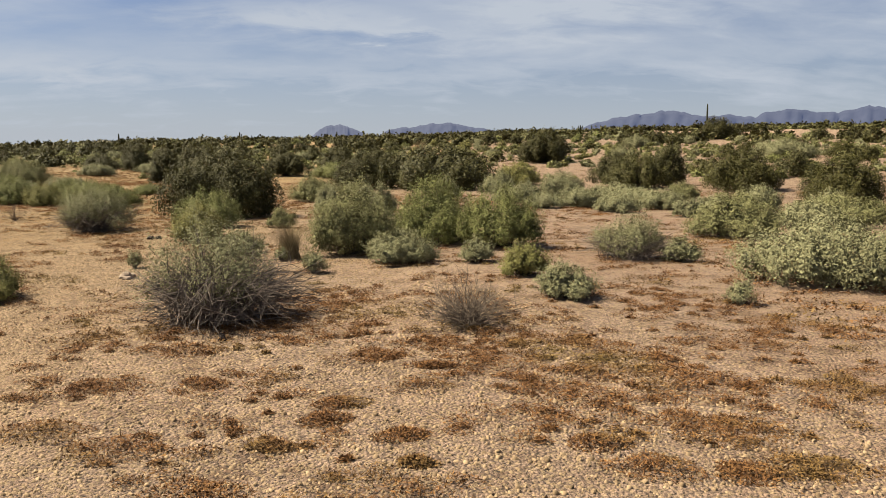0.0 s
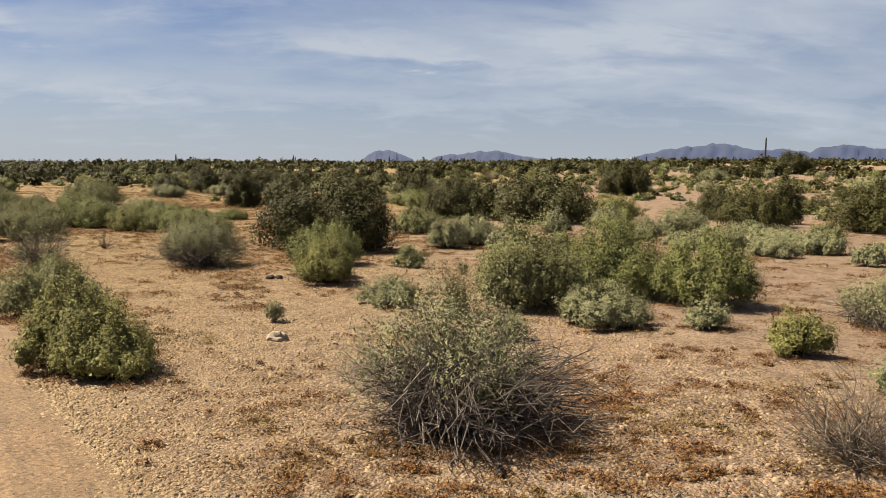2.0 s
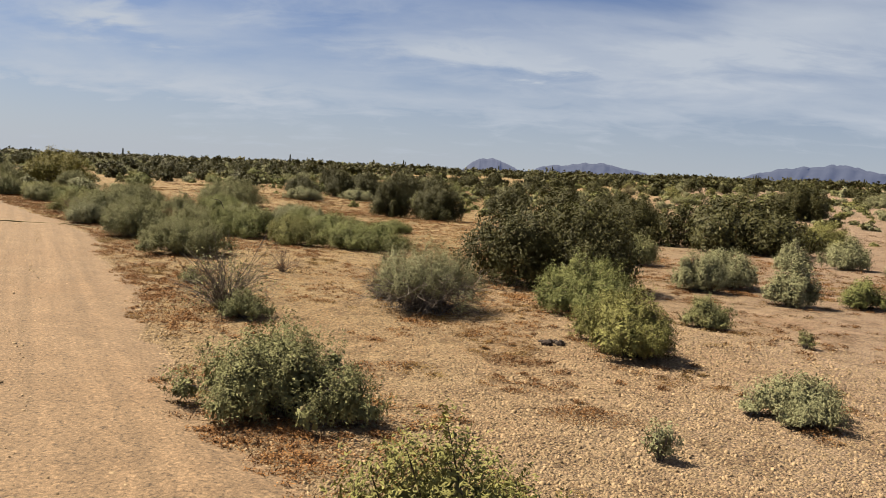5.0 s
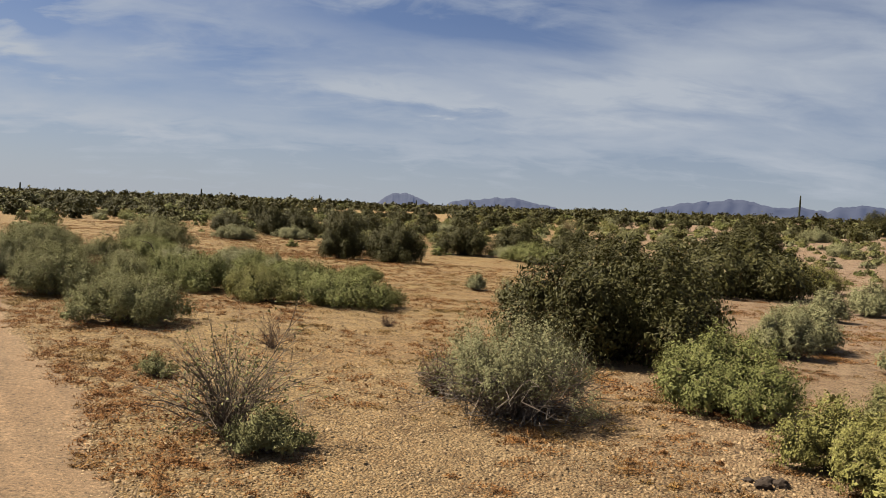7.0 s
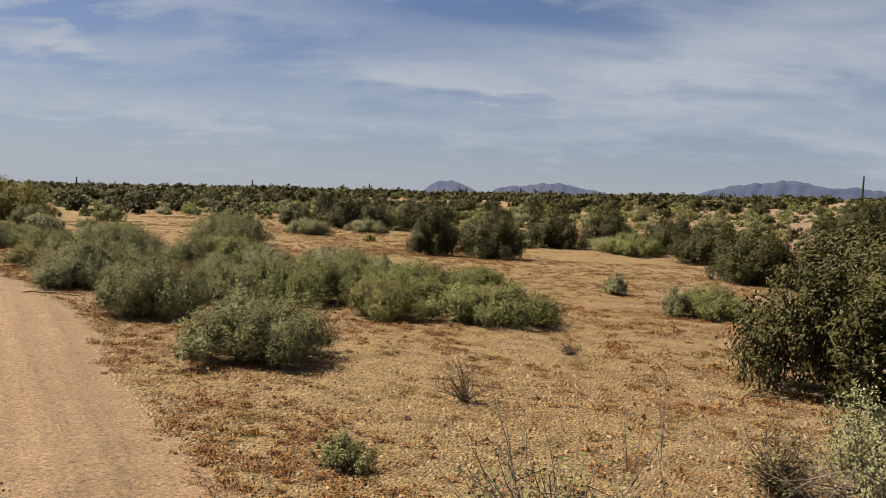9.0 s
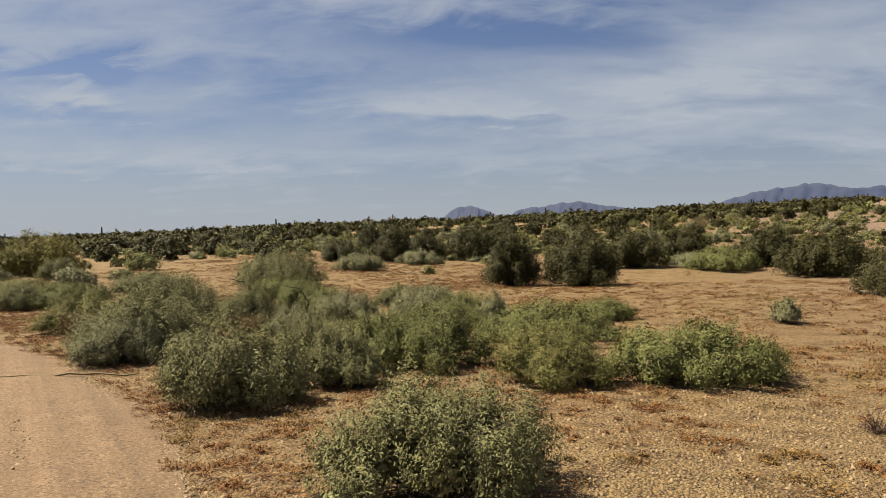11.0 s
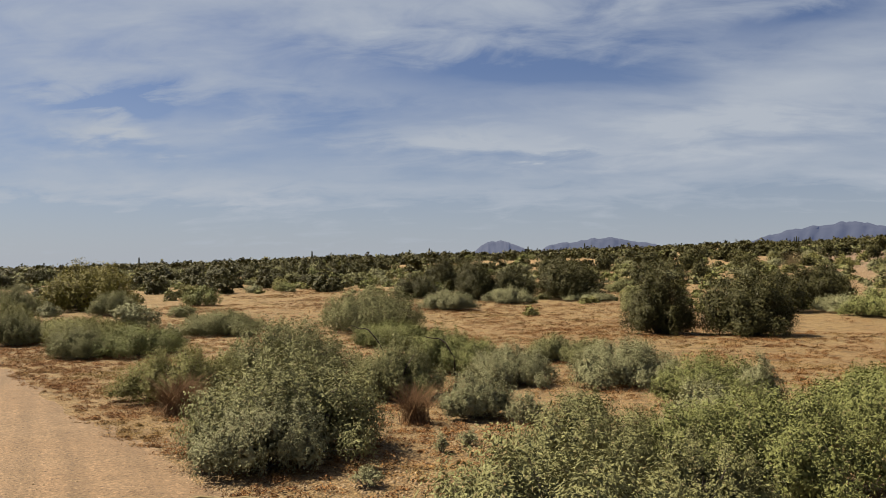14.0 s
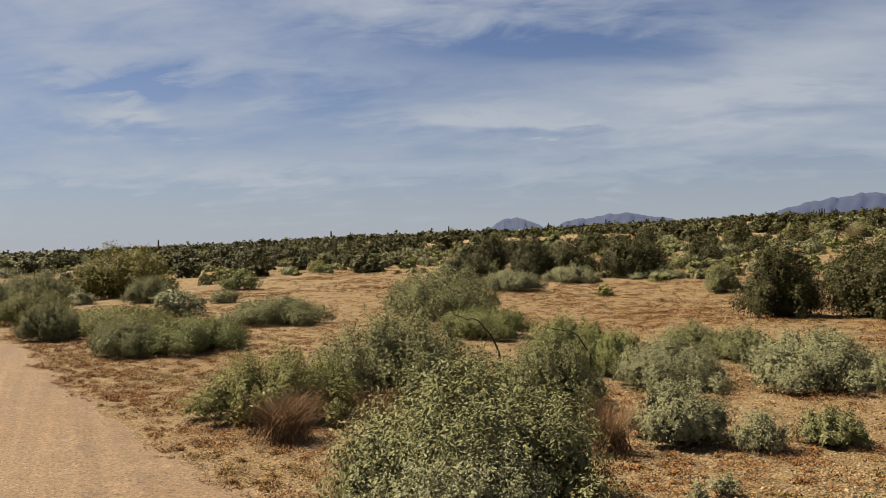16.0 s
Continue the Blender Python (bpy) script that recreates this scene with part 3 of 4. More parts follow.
def twig_shrub(x, y, w, h, label, n=90, mat=None, leafy=0.0, name="twig_shrub"):
    """A sparse shrub of bare forking twigs, with few leaves if any."""
    rng = seeded(x, y)
    ob = thing(name, x, y, label, "dry shrub", "dry shrubs")
    ends = shrub_shape(rng, w, h, n, 0.25)
    main = stem_lines(rng, ends, 0.035 * w, 6, 0.035, 1.4)
    r = np.linspace(1.0, 0.3, 6)[None, :] * (0.0035 + 0.003 * h) * rng.uniform(0.6, 1.3, (n, 1))
    v, f = tubes(main, r)
    mesh_object("woody_base", v, f, mat or TWIG, ob)
    k = rng.integers(2, 5, 3 * n)
    root = main[np.arange(3 * n) % n, k]
    tip = root + unit(rng.normal(size=(3 * n, 3)) + np.array([0, 0, 0.5])) * (0.16 * h + 0.1 * w) * rng.uniform(0.5, 1.2, (3 * n, 1))
    tip[:, 2] = np.maximum(tip[:, 2], 0.01)
    t = np.linspace(0, 1, 3)[None, :, None]
    v, f = tubes(root[:, None, :] * (1 - t) + tip[:, None, :] * t, np.full((3 * n, 3), 0.0022) * np.array([1, 0.8, 0.5]))
    mesh_object("twig_crown", v, f, mat or TWIG, ob)
    if leafy:
        m = int(leafy * 900 * w)
        c = tip[rng.integers(0, 3 * n, m)] + rng.normal(0, 0.03, (m, 3))
        c[:, 2] = np.maximum(c[:, 2], 0.02)
        v, f = leaves(rng, c, 0.024)
        mesh_object("foliage", v, f, LEAF["grey"], ob)
    return ob


def grass_tuft(x, y, w, h, label, blades=160, mat=None):
    """A tuft of dry arching blades."""
    rng = seeded(x, y)
    ob = thing("dry_grass", x, y, label, "grass tuft", "dry grass tufts")
    a = rng.uniform(0, 2 * math.pi, blades)
    rad = w / 2 * rng.uniform(0, 1, blades) ** 0.7
    tips = np.stack([np.cos(a) * rad, np.sin(a) * rad, h * rng.uniform(0.5, 1.0, blades)], 1)
    lines = stem_lines(rng, tips, 0.12 * w, 5, 0.03, 1.6)
    v, f = tubes(lines, np.linspace(1.0, 0.15, 5)[None, :] * 0.0035 * rng.uniform(0.6, 1.2, (blades, 1)))
    mesh_object("blade_tuft", v, f, mat or STRAW, ob)
    return ob


def palo_verde(x, y, w, h):
    rng = seeded(x, y)
    ob = thing("palo_verde", x, y, "feathery yellow-green palo verde with leafless green twigs", "tree")
    v, f, ends = foliage_arrays(rng, w, h, 0.085, 1.5, 0.05, 0.3, 24000, shoots=0.04)
    mesh_object("crown", v, f, LEAF["palo"], ob)
    v, f = tubes(stem_lines(rng, ends, 0.06), np.linspace(1, 0.25, 5)[None, :] * 0.022 * rng.uniform(0.5, 1.2, (len(ends), 1)))
    mesh_object("trunk", v, f, STEM, ob)
    return ob


def saguaro(x, y, h, r, arms=()):
    """A ribbed column cactus; arms as (height share, bearing, length)."""
    base = gz(x, y) - 0.4
    ob = new("saguaro")
    ob.location = (x, y, base)
    tagged(ob, "tall dark saguaro cactus standing above the scrub", "cactus", "saguaros")

    def column(name, pts, rad):
        vs, fs, sides = [], [], 20
        for i, (p, q) in enumerate(zip(pts, rad)):
            for j in range(sides):
                a_ = 2 * math.pi * j / sides
                rr = q * (1.0 if j % 2 else 0.86)
                vs.append((p[0] + rr * math.cos(a_), p[1] + rr * math.sin(a_), p[2]))
        for i in range(len(pts) - 1):
            for j in range(sides):
                fs.append((i * sides + j, i * sides + (j + 1) % sides, (i + 1) * sides + (j + 1) % sides, (i + 1) * sides + j))
        return mesh_object(name, vs, fs, CACTUS, ob)

    steps = (0.0, 0.2, 0.5, 0.8, 0.93, 0.98, 1.0)
    column("trunk", [(0, 0, h * s) for s in steps], [r * q for q in (0.8, 0.95, 1.05, 0.95, 0.8, 0.5, 0.02)])
    for share, bearing, length in arms:
        cx, cy = math.cos(bearing), math.sin(bearing)
        reach = r * 3
        pts = [(cx * q * reach, cy * q * reach, h * share + u) for q, u in ((0.2, 0.0), (0.6, 0.05), (0.9, 0.25), (1, 0.5), (1, 0.5 + length * 0.6), (1, 0.5 + length), (1, 0.52 + length))]
        column("arm", pts, [r * q for q in (0.5, 0.6, 0.6, 0.62, 0.6, 0.4, 0.02)])
    return ob


# ---- the shrubs one by one, along the track ----
shrub("pale", 3.92, 10.09, 2.36, 0.76)
shrub("grey", 4.07, 14.71, 1.73, 0.78)
shrub("pale", 2.56, 8.58, 0.34, 0.26)
skirted_shrub(1.87, 11.62, 1.43, 0.55, "silvery shrub with grey bare twigs round its foot", 200, 1.0)
shrub("pale", 2.52, 11.38, 0.55, 0.35)
shrub("pale", 1.6, 25.65, 1.73, 0.84)
shrub("pale", 3.37, 22.25, 2.06, 0.48)
skirted_shrub(-1.99, 7.25, 1.55, 0.88, "grey-green shrub with a skirt of bare grey dead twigs", 620, 0.52, 0.12, "pale")
shrub("pale", -1.85, 9.87, 0.35, 0.30)
shrub("pale", -1.0, 10.91, 0.99, 0.49)
shrub("grey", -1.81, 11.95, 1.54, 1.04)
shrub("green", -0.77, 13.1, 1.59, 1.06)
shrub("green", 0.2, 12.54, 1.43, 0.92)
shrub("pale", -0.04, 10.8, 0.51, 0.33)
shrub("yellow", 0.52, 9.83, 0.66, 0.45)
shrub("pale", 0.92, 8.42, 0.65, 0.37)
shrub("grey", -5.17, 22.65, 1.40, 0.77)
twig_shrub(0.11, 7.04, 1.06, 0.40, "low dead shrub of pale grey bare twigs", 150, TAN_TWIG)
shrub("yellow", -4.88, 8.12, 0.98, 0.72)
shrub("yellow", -4.52, 7.96, 0.80, 0.47)
shrub("grey", -6.5, 10.12, 1.28, 0.58)
shrub("pale", -4.23, 10.36, 0.23, 0.26)
shrub("pale", -3.32, 11.6, 0.82, 0.34)
shrub("pale", -2.61, 11.1, 0.24, 0.22)
shrub("grey", -2.91, 14.45, 0.20, 0.22)
shrub("grey", -3.83, 15.2, 0.60, 0.40)
shrub("pale", -2.56, 18.21, 0.82, 0.75)
shrub("pale", -3.42, 19.96, 1.25, 0.71)
shrub("pale", -0.32, 26.93, 1.29, 0.81)
shrub("green", -5.21, 15.18, 1.37, 0.72)
shrub("yellow", -4.52, 13.04, 0.83, 0.61)
shrub("olive", -2.66, 30.48, 4.98, 1.64)
shrub("olive", 1.5, 49.32, 3.25, 2.01)
shrub("olive", 4.38, 36.0, 2.80, 1.34)
shrub("pale", 6.53, 53.11, 1.98, 0.72)
twig_shrub(-13.5, 19.6, 0.8, 0.42, "leaning bare grey twigs at the foot of shrubs", 60, TWIG)
skirted_shrub(-6.85, 14.3, 1.70, 0.81, "silvery shrub with grey bare twigs round its foot", 200, 1.0)
twig_shrub(-7.55, 14.7, 0.53, 0.44, "sparse grey-brown twiggy shrub with few leaves", 100, RED_TWIG, 1.5)
shrub("olive", -6.0, 17.9, 2.81, 1.56)
shrub("yellow", -4.72, 13.51, 0.87, 0.58)
shrub("pale", -3.85, 19.11, 0.95, 0.71)
twig_shrub(-8.6, 12.96, 1.38, 0.85, "sparse grey-brown twiggy shrub with few leaves", 110, TAN_TWIG, 1.2)
shrub("grey", -8.23, 12.72, 0.56, 0.30)
shrub("grey", -9.91, 14.36, 0.39, 0.21)
shrub("pale", -1.76, 24.73, 0.89, 0.71)
twig_shrub(-9.56, 16.12, 0.67, 0.43, "small leafless reddish-brown twiggy plant", 30, RED_TWIG)
shrub("olive", -14.0, 33.0, 1.59, 1.48)
shrub("olive", -12.3, 33.1, 2.12, 1.48)
shrub("olive", -11.21, 40.51, 2.28, 1.40)
shrub("olive", -9.4, 44.35, 2.55, 1.29)
shrub("pale", -20.59, 39.59, 1.91, 0.67)
shrub("pale", -19.44, 43.26, 1.96, 0.61)
shrub("olive", -5.67, 39.42, 1.76, 1.01)
shrub("pale", -7.74, 22.56, 0.48, 0.50)
shrub("grey", -11.62, 16.84, 1.52, 0.69)
shrub("grey", -14.02, 18.86, 1.58, 0.81)
shrub("green", -12.93, 21.09, 1.61, 0.72)
shrub("yellow", -11.44, 20.14, 1.25, 0.63)
shrub("green", -10.17, 20.64, 1.90, 0.61)
shrub("green", -11.85, 23.14, 1.9, 0.56)
shrub("grey", -14.1, 20.85, 1.2, 0.68)
shrub("green", -16.91, 26.75, 1.34, 0.64)
shrub("grey", -13.35, 19.75, 0.95, 0.62)
shrub("green", -7.2, 22.8, 1.33, 0.52)
shrub("pale", -8.64, 25.21, 0.57, 0.40)
shrub("pale", -12.77, 24.18, 0.58, 0.61)
twig_shrub(-8.97, 18.75, 0.39, 0.23, "small leafless reddish-brown twiggy plant", 30, RED_TWIG)
shrub("olive", -5.91, 37.26, 2.78, 1.36)
shrub("olive", -5.55, 30.45, 2.19, 1.37)
shrub("grey", -16.64, 21.31, 1.88, 0.87)
shrub("yellow", -19.03, 23.34, 1.55, 0.68)
shrub("grey", -18.4, 24.78, 2.11, 0.96)
shrub("grey", -16.76, 24.27, 1.25, 0.78)
shrub("grey", -20.78, 33.61, 2.99, 1.14)
shrub("grey", -23.7, 31.63, 2.33, 0.59)
shrub("grey", -23.44, 26.81, 1.39, 0.67)
shrub("green", -22.67, 27.37, 1.76, 0.60)
palo_verde(-33.0, 38.4, 3.7, 1.75)
shrub("olive", -23.73, 45.75, 2.11, 1.04)
shrub("olive", -21.13, 44.81, 1.77, 1.56)
shrub("olive", -19.87, 45.5, 2.14, 1.28)
shrub("olive", -17.7, 45.14, 2.66, 1.50)
shrub("pale", -15.7, 25.76, 1.36, 0.56)
shrub("grey", -14.89, 27.56, 0.91, 0.46)
shrub("pale", -9.31, 40.59, 1.76, 0.53)
shrub("green", -8.39, 39.34, 2.43, 0.78)
shrub("grey", -3.88, 59.19, 2.01, 0.61)
shrub("green", -11.3, 25.56, 1.27, 0.36)
shrub("yellow", -26.81, 30.23, 3.54, 0.48)
shrub("pale", -14.22, 25.92, 1.64, 0.62)
shrub("grey", -14.46, 23.3, 0.55, 0.32)
shrub("pale", -14.96, 23.01, 0.48, 0.31)
shrub("pale", -15.51, 23.18, 0.87, 0.57)
shrub("grey", -15.51, 28.14, 1.08, 0.44)
shrub("green", -18.74, 29.49, 1.69, 0.54)
shrub("pale", -17.04, 27.38, 0.99, 0.45)
shrub("grey", -14.94, 39.28, 1.07, 0.85)
shrub("pale", -16.73, 44.45, 2.02, 0.29)
shrub("olive", -23.78, 49.58, 1.49, 1.55)
shrub("pale", -15.24, 21.85, 0.20, 0.15)
shrub("pale", -15.54, 20.36, 0.27, 0.18)
shrub("pale", -15.38, 21.55, 0.14, 0.19)
shrub("creosote", 4.67, 31.4, 2.5, 1.33)
shrub("olive", 6.02, 33.08, 1.56, 1.89)
shrub("creosote", 8.03, 30.18, 2.8, 1.7)
shrub("creosote", 8.72, 22.92, 2.4, 1.4)
shrub("pale", 15.69, 51.25, 4.24, 1.19)
shrub("pale", 9.52, 69.52, 2.53, 1.10)
shrub("pale", 0.59, 24.82, 1.14, 0.56)
shrub("grey", 6.5, 16.94, 2.19, 0.57)
shrub("pale", 3.86, 18.11, 0.65, 0.43)
shrub("olive", 21.44, 93.53, 4.18, 2.70)
shrub("yellow", 0.21, 33.95, 2.18, 0.98)
shrub("olive", -6.93, 41.0, 2.54, 1.41)
shrub("green", -1.54, 18.75, 0.73, 0.50)
shrub("green", -13.4, 20.9, 1.06, 0.64)
shrub("pale", -13.3, 22.6, 0.95, 0.57)
shrub("pale", 1.9, 21.5, 1.59, 0.57)
shrub("pale", 3.0, 24.0, 1.70, 0.52)
shrub("grey", 5.0, 24.5, 1.06, 0.52)
shrub("pale", 1.0, 20.5, 1.06, 0.42)
for px_, py_, pw_, ph_ in ((3.9, 21.0, 1.3, 0.55), (4.8, 19.3, 1.2, 0.5), (2.6, 19.6, 1.1, 0.45), (6.2, 21.6, 1.4, 0.6), (0.2, 22.8, 1.2, 0.5),
                           (6.9, 18.6, 1.3, 0.55), (5.6, 16.2, 1.2, 0.55), (7.6, 15.2, 1.4, 0.6), (4.9, 12.9, 1.0, 0.5)):
    shrub("pale", px_, py_, pw_, ph_)
shrub("grey", -31.5, 32.6, 2.23, 1.04)
shrub("yellow", -29.2, 30.9, 1.70, 0.83)
shrub("grey", -26.4, 28.4, 1.17, 0.78)
shrub("grey", -34.0, 36.0, 2.12, 1.04)
shrub("yellow", -37.0, 36.5, 2.12, 1.14)
shrub("grey", -30.5, 36.5, 1.59, 0.83)
shrub("pale", -16.55, 20.75, 1.25, 0.62)
shrub("green", -13.2, 24.4, 1.4, 0.55)
shrub("green", -16.35, 26.45, 1.11, 0.52)

grass_tuft(-2.55, 11.3, 0.60, 0.54, "upright tuft of dry straw-coloured grass", 330)
grass_tuft(-18.5, 22.5, 0.85, 0.45, "rusty brown dry grass under a shrub", 520, RUSTY)
grass_tuft(-16.0, 22.7, 0.6, 0.4, "reddish-brown dry grass between shrubs", 380, RUSTY)
grass_tuft(-7.8, 65.5, 1.6, 1.2, "large pale straw-coloured grass clump far off", 420)
grass_tuft(-17.9, 22.9, 0.5, 0.4, "rusty brown dry grass under a shrub", 320, RUSTY)

# ---- distant scrub ----
saguaro(69, 323, 10.6, 0.31)
saguaro(60, 335, 3.9, 0.30, ((0.5, 0.4, 1.0),))
for sx_, sy_, sh_ in ((-62, 270, 3.6), (-44, 268, 3.4), (-120, 235, 3.6), (-165, 215, 3.6), (-210, 190, 3.9), (24, 300, 3.2)):
    saguaro(sx_, sy_, sh_, 0.22)
saguaro(-90, 255, 3.5, 0.22, ((0.45, 0.0, 0.9),))
saguaro(20, 300, 3.4, 0.24, ((0.5, 0.2, 1.0), (0.42, 3.3, 1.2)))


TAKEN = [(o.location.x, o.location.y) for o in scene.objects if "category" in o.keys() and o.get("category") == "shrub"]


def far_template(kind, seed, lod):
    rng = np.random.default_rng(seed)
    w, h = (1.0, 0.62) if kind not in ("olive", "creosote") else (1.0, 0.74)
    leaf = {0: 0.036, 1: 0.135, 2: 0.15, 3: 0.08, 4: 0.20, 5: 0.11, 6: 0.05}[lod]
    v, f, ends = foliage_arrays(rng, w, h, leaf, 1.35, 0.0, 0.95, shoots=0.03, upright=False, lobes=0.36)
    return v, f, ends, rng


def mid_shrubs():
    """Scrub from the middle distance, each a shrub of its own."""
    rng = np.random.default_rng(77)
    models = {}
    for kind in LOOKS:
        for i in range(4):
            v, f, ends, r2 = far_template(kind, 100 + i * 7 + len(kind), 0 if i < 2 else 6)
            name, text = LOOKS[kind]
            root = new(name)
            tagged(root, text, "shrub", "desert shrubs farther off")
            mesh_object("foliage", v, f, LEAF[kind], root)
            sv, sf = tubes(stem_lines(r2, ends[:12], 0.05), np.linspace(1, 0.3, 5)[None, :] * 0.008 * np.ones((len(ends[:12]), 1)))
            mesh_object("woody_base", sv, sf, STEM, root)
            models[kind, i] = root
    used = set()
    taken = list(TAKEN)
    count = 0
    while count < 340:
        az = radians(rng.uniform(-62, 36))
        d = math.sqrt(rng.uniform(24 ** 2, 95 ** 2))
        x, y = HUB[0] + d * math.sin(az), HUB[1] + d * math.cos(az)
        if off_track(x, y) < 2.0:
            continue
        if d < 40 and -0.60 < az < 0.45:
            continue
        thick = float(soft_noise(x * 0.09, y * 0.09, 40))
        if thick < 0.30 or any((x - a) ** 2 + (y - b) ** 2 < 2.2 for a, b in taken):
            continue
        taken.append((x, y))
        dark = rng.uniform() < (0.34 if float(soft_noise(x * 0.05, y * 0.05, 41)) > 0.42 else 0.18)
        kind = ("olive", "creosote")[int(rng.integers(0, 2))] if dark else ("grey", "pale", "green", "pale", "yellow")[int(rng.integers(0, 5))]
        w = rng.uniform(1.0, 2.3) if dark else rng.uniform(0.6, 1.6)
        key = (kind, int(rng.integers(0, 2)) + (2 if d > 58 else 0))
        ob = models[key]
        m = Matrix.LocRotScale((x, y, gz(x, y) - 0.02), Euler((0, 0, rng.uniform(0, 6.28))), None)
        if key in used:
            ob = copy_thing(ob, m)
        ob.matrix_basis = m
        s = w * rng.uniform(0.85, 1.1)
        ob.scale = (w, s, w * rng.uniform(0.8, 1.1) if dark else w * rng.uniform(0.75, 1.0))
        used.add(key)
        count += 1
    for key, ob in models.items():
        if key not in used:
            for o in (*ob.children, ob):
                bpy.data.objects.remove(o)


mid_shrubs()


def far_scrub(kind, number, near, far, lod, sizes, seed, west=-66, east=40, clear=2.5):
    """Uncounted scrub out to the crest, as one mesh of one kind of leaf."""
    rng = np.random.default_rng(seed)
    shapes = [far_template(kind, seed + 50 + i, lod)[:2] for i in range(4)]
    vs, fs, base, made = [], [], 0, 0
    while made < number:
        az = radians(rng.uniform(west, east))
        d = near + (far - near) * rng.uniform() ** 0.8
        x, y = HUB[0] + d * math.sin(az), HUB[1] + d * math.cos(az)
        if off_track(x, y) < clear or float(soft_noise(x * 0.035, y * 0.035, 60 + (kind == "olive"))) < 0.25:
            continue
        v, f = shapes[int(rng.integers(0, 4))]
        w = rng.uniform(*sizes)
        t = rng.uniform(0, 6.28)
        c, s = math.cos(t), math.sin(t)
        tall = w * rng.uniform(0.7, 1.1)
        vs.append(np.stack([x + w * (c * v[:, 0] - s * v[:, 1]), y + w * (s * v[:, 0] + c * v[:, 1]), gz(x, y) - 0.05 + tall * v[:, 2]], 1))
        fs.append(f + base)
        base += len(v)
        made += 1
    ob = mesh_object("distant_scrub", np.concatenate(vs), np.concatenate(fs), LEAF[kind])
    tagged(ob, {"olive": "dark olive scrub covering the far plain", "grey": "grey-green low scrub across the far plain",
                "creosote": "olive-yellow scrub across the far plain", "yellow": "yellowish dry scrub across the plain", "green": "green scrub across the far plain", "pale": "pale silvery scrub across the far plain"}[kind], "scrub", kind="stuff")


far_scrub("pale", 160, 34, 66, 5, (0.35, 0.9), 31, -52, 38, 16.0)
far_scrub("grey", 260, 30, 66, 5, (0.35, 1.0), 32, -52, 38, 16.0)
far_scrub("green", 160, 30, 66, 5, (0.35, 0.9), 33, -52, 38, 16.0)
far_scrub("creosote", 60, 30, 66, 5, (0.5, 1.1), 34, -52, 38, 14.0)
far_scrub("olive", 190, 46, 150, 3, (0.9, 1.7), 21, -66, -25, 6.0)
far_scrub("yellow", 420, 30, 70, 5, (0.3, 0.7), 35, -52, 38, 12.0)
far_scrub("grey", 160, 62, 160, 3, (0.9, 1.8), 22, -66, -27)
far_scrub("grey", 550, 40, 160, 2, (0.45, 1.0), 11)
far_scrub("green", 350, 40, 160, 2, (0.45, 1.0), 12)
far_scrub("yellow", 180, 40, 160, 2, (0.4, 0.9), 13)
far_scrub("creosote", 120, 78, 170, 1, (1.0, 2.2), 14)
far_scrub("olive", 430, 70, 170, 1, (1.0, 2.2), 1)
far_scrub("grey", 280, 74, 170, 1, (0.9, 1.8), 2)
far_scrub("green", 100, 74, 170, 1, (0.9, 1.8), 3)
far_scrub("pale", 110, 74, 170, 1, (0.8, 1.6), 4)
far_scrub("creosote", 600, 150, 320, 4, (1.4, 2.6), 15)
far_scrub("olive", 950, 150, 320, 4, (1.5, 2.8), 5)
far_scrub("grey", 450, 150, 310, 4, (1.3, 2.3), 6)
far_scrub("green", 170, 150, 310, 4, (1.3, 2.3), 7)

# ---- stones, clods and sticks ----


def stone(name, x, y, sx, sy, sz, mat, label, category, seed):
    rng = np.random.default_rng(seed)
    bm = bmesh.new()
    bmesh.ops.create_icosphere(bm, subdivisions=3, radius=1.0)
    off = Vector(rng.uniform(-50, 50, 3))
    for v in bm.verts:
        p = v.co.normalized()
        k = 1 + 0.45 * noise.noise(p * 1.3 + off) + 0.18 * noise.noise(p * 3.1 + off)
        v.co = Vector((p.x * sx * k, p.y * sy * k, max(p.z * sz * k, -0.35 * sz)))
    me = bpy.data.meshes.new(name)
    bm.to_mesh(me)
    bm.free()
    me.materials.append(mat)
    ob = new(name, me)
    ob.location = (x, y, gz(x, y) + 0.2 * sz)
    return tagged(ob, label, category)


stone("rock", -3.86, 9.42, 0.095, 0.07, 0.065, ROCK, "pale flat-topped rock lying on the gravel", "rock", 3)
stone("rock", -3.30, 9.30, 0.028, 0.024, 0.022, ROCK, "small white stone on the gravel", "rock", 4)
stone("rock", -1.66, 6.50, 0.03, 0.028, 0.05, DUNG, "small dark stone on the gravel", "rock", 5)
for dx_, dy_, s_ in ((0, 0, 0.055), (0.11, 0.05, 0.045), (0.05, 0.12, 0.04), (-0.07, 0.09, 0.03)):
    stone("clod", -5.30 + dx_, 13.05 + dy_, s_, s_ * 0.9, s_ * 0.75, DUNG, "dark dry clod on pale gravel", "clod", 9 + int(dx_ * 100))


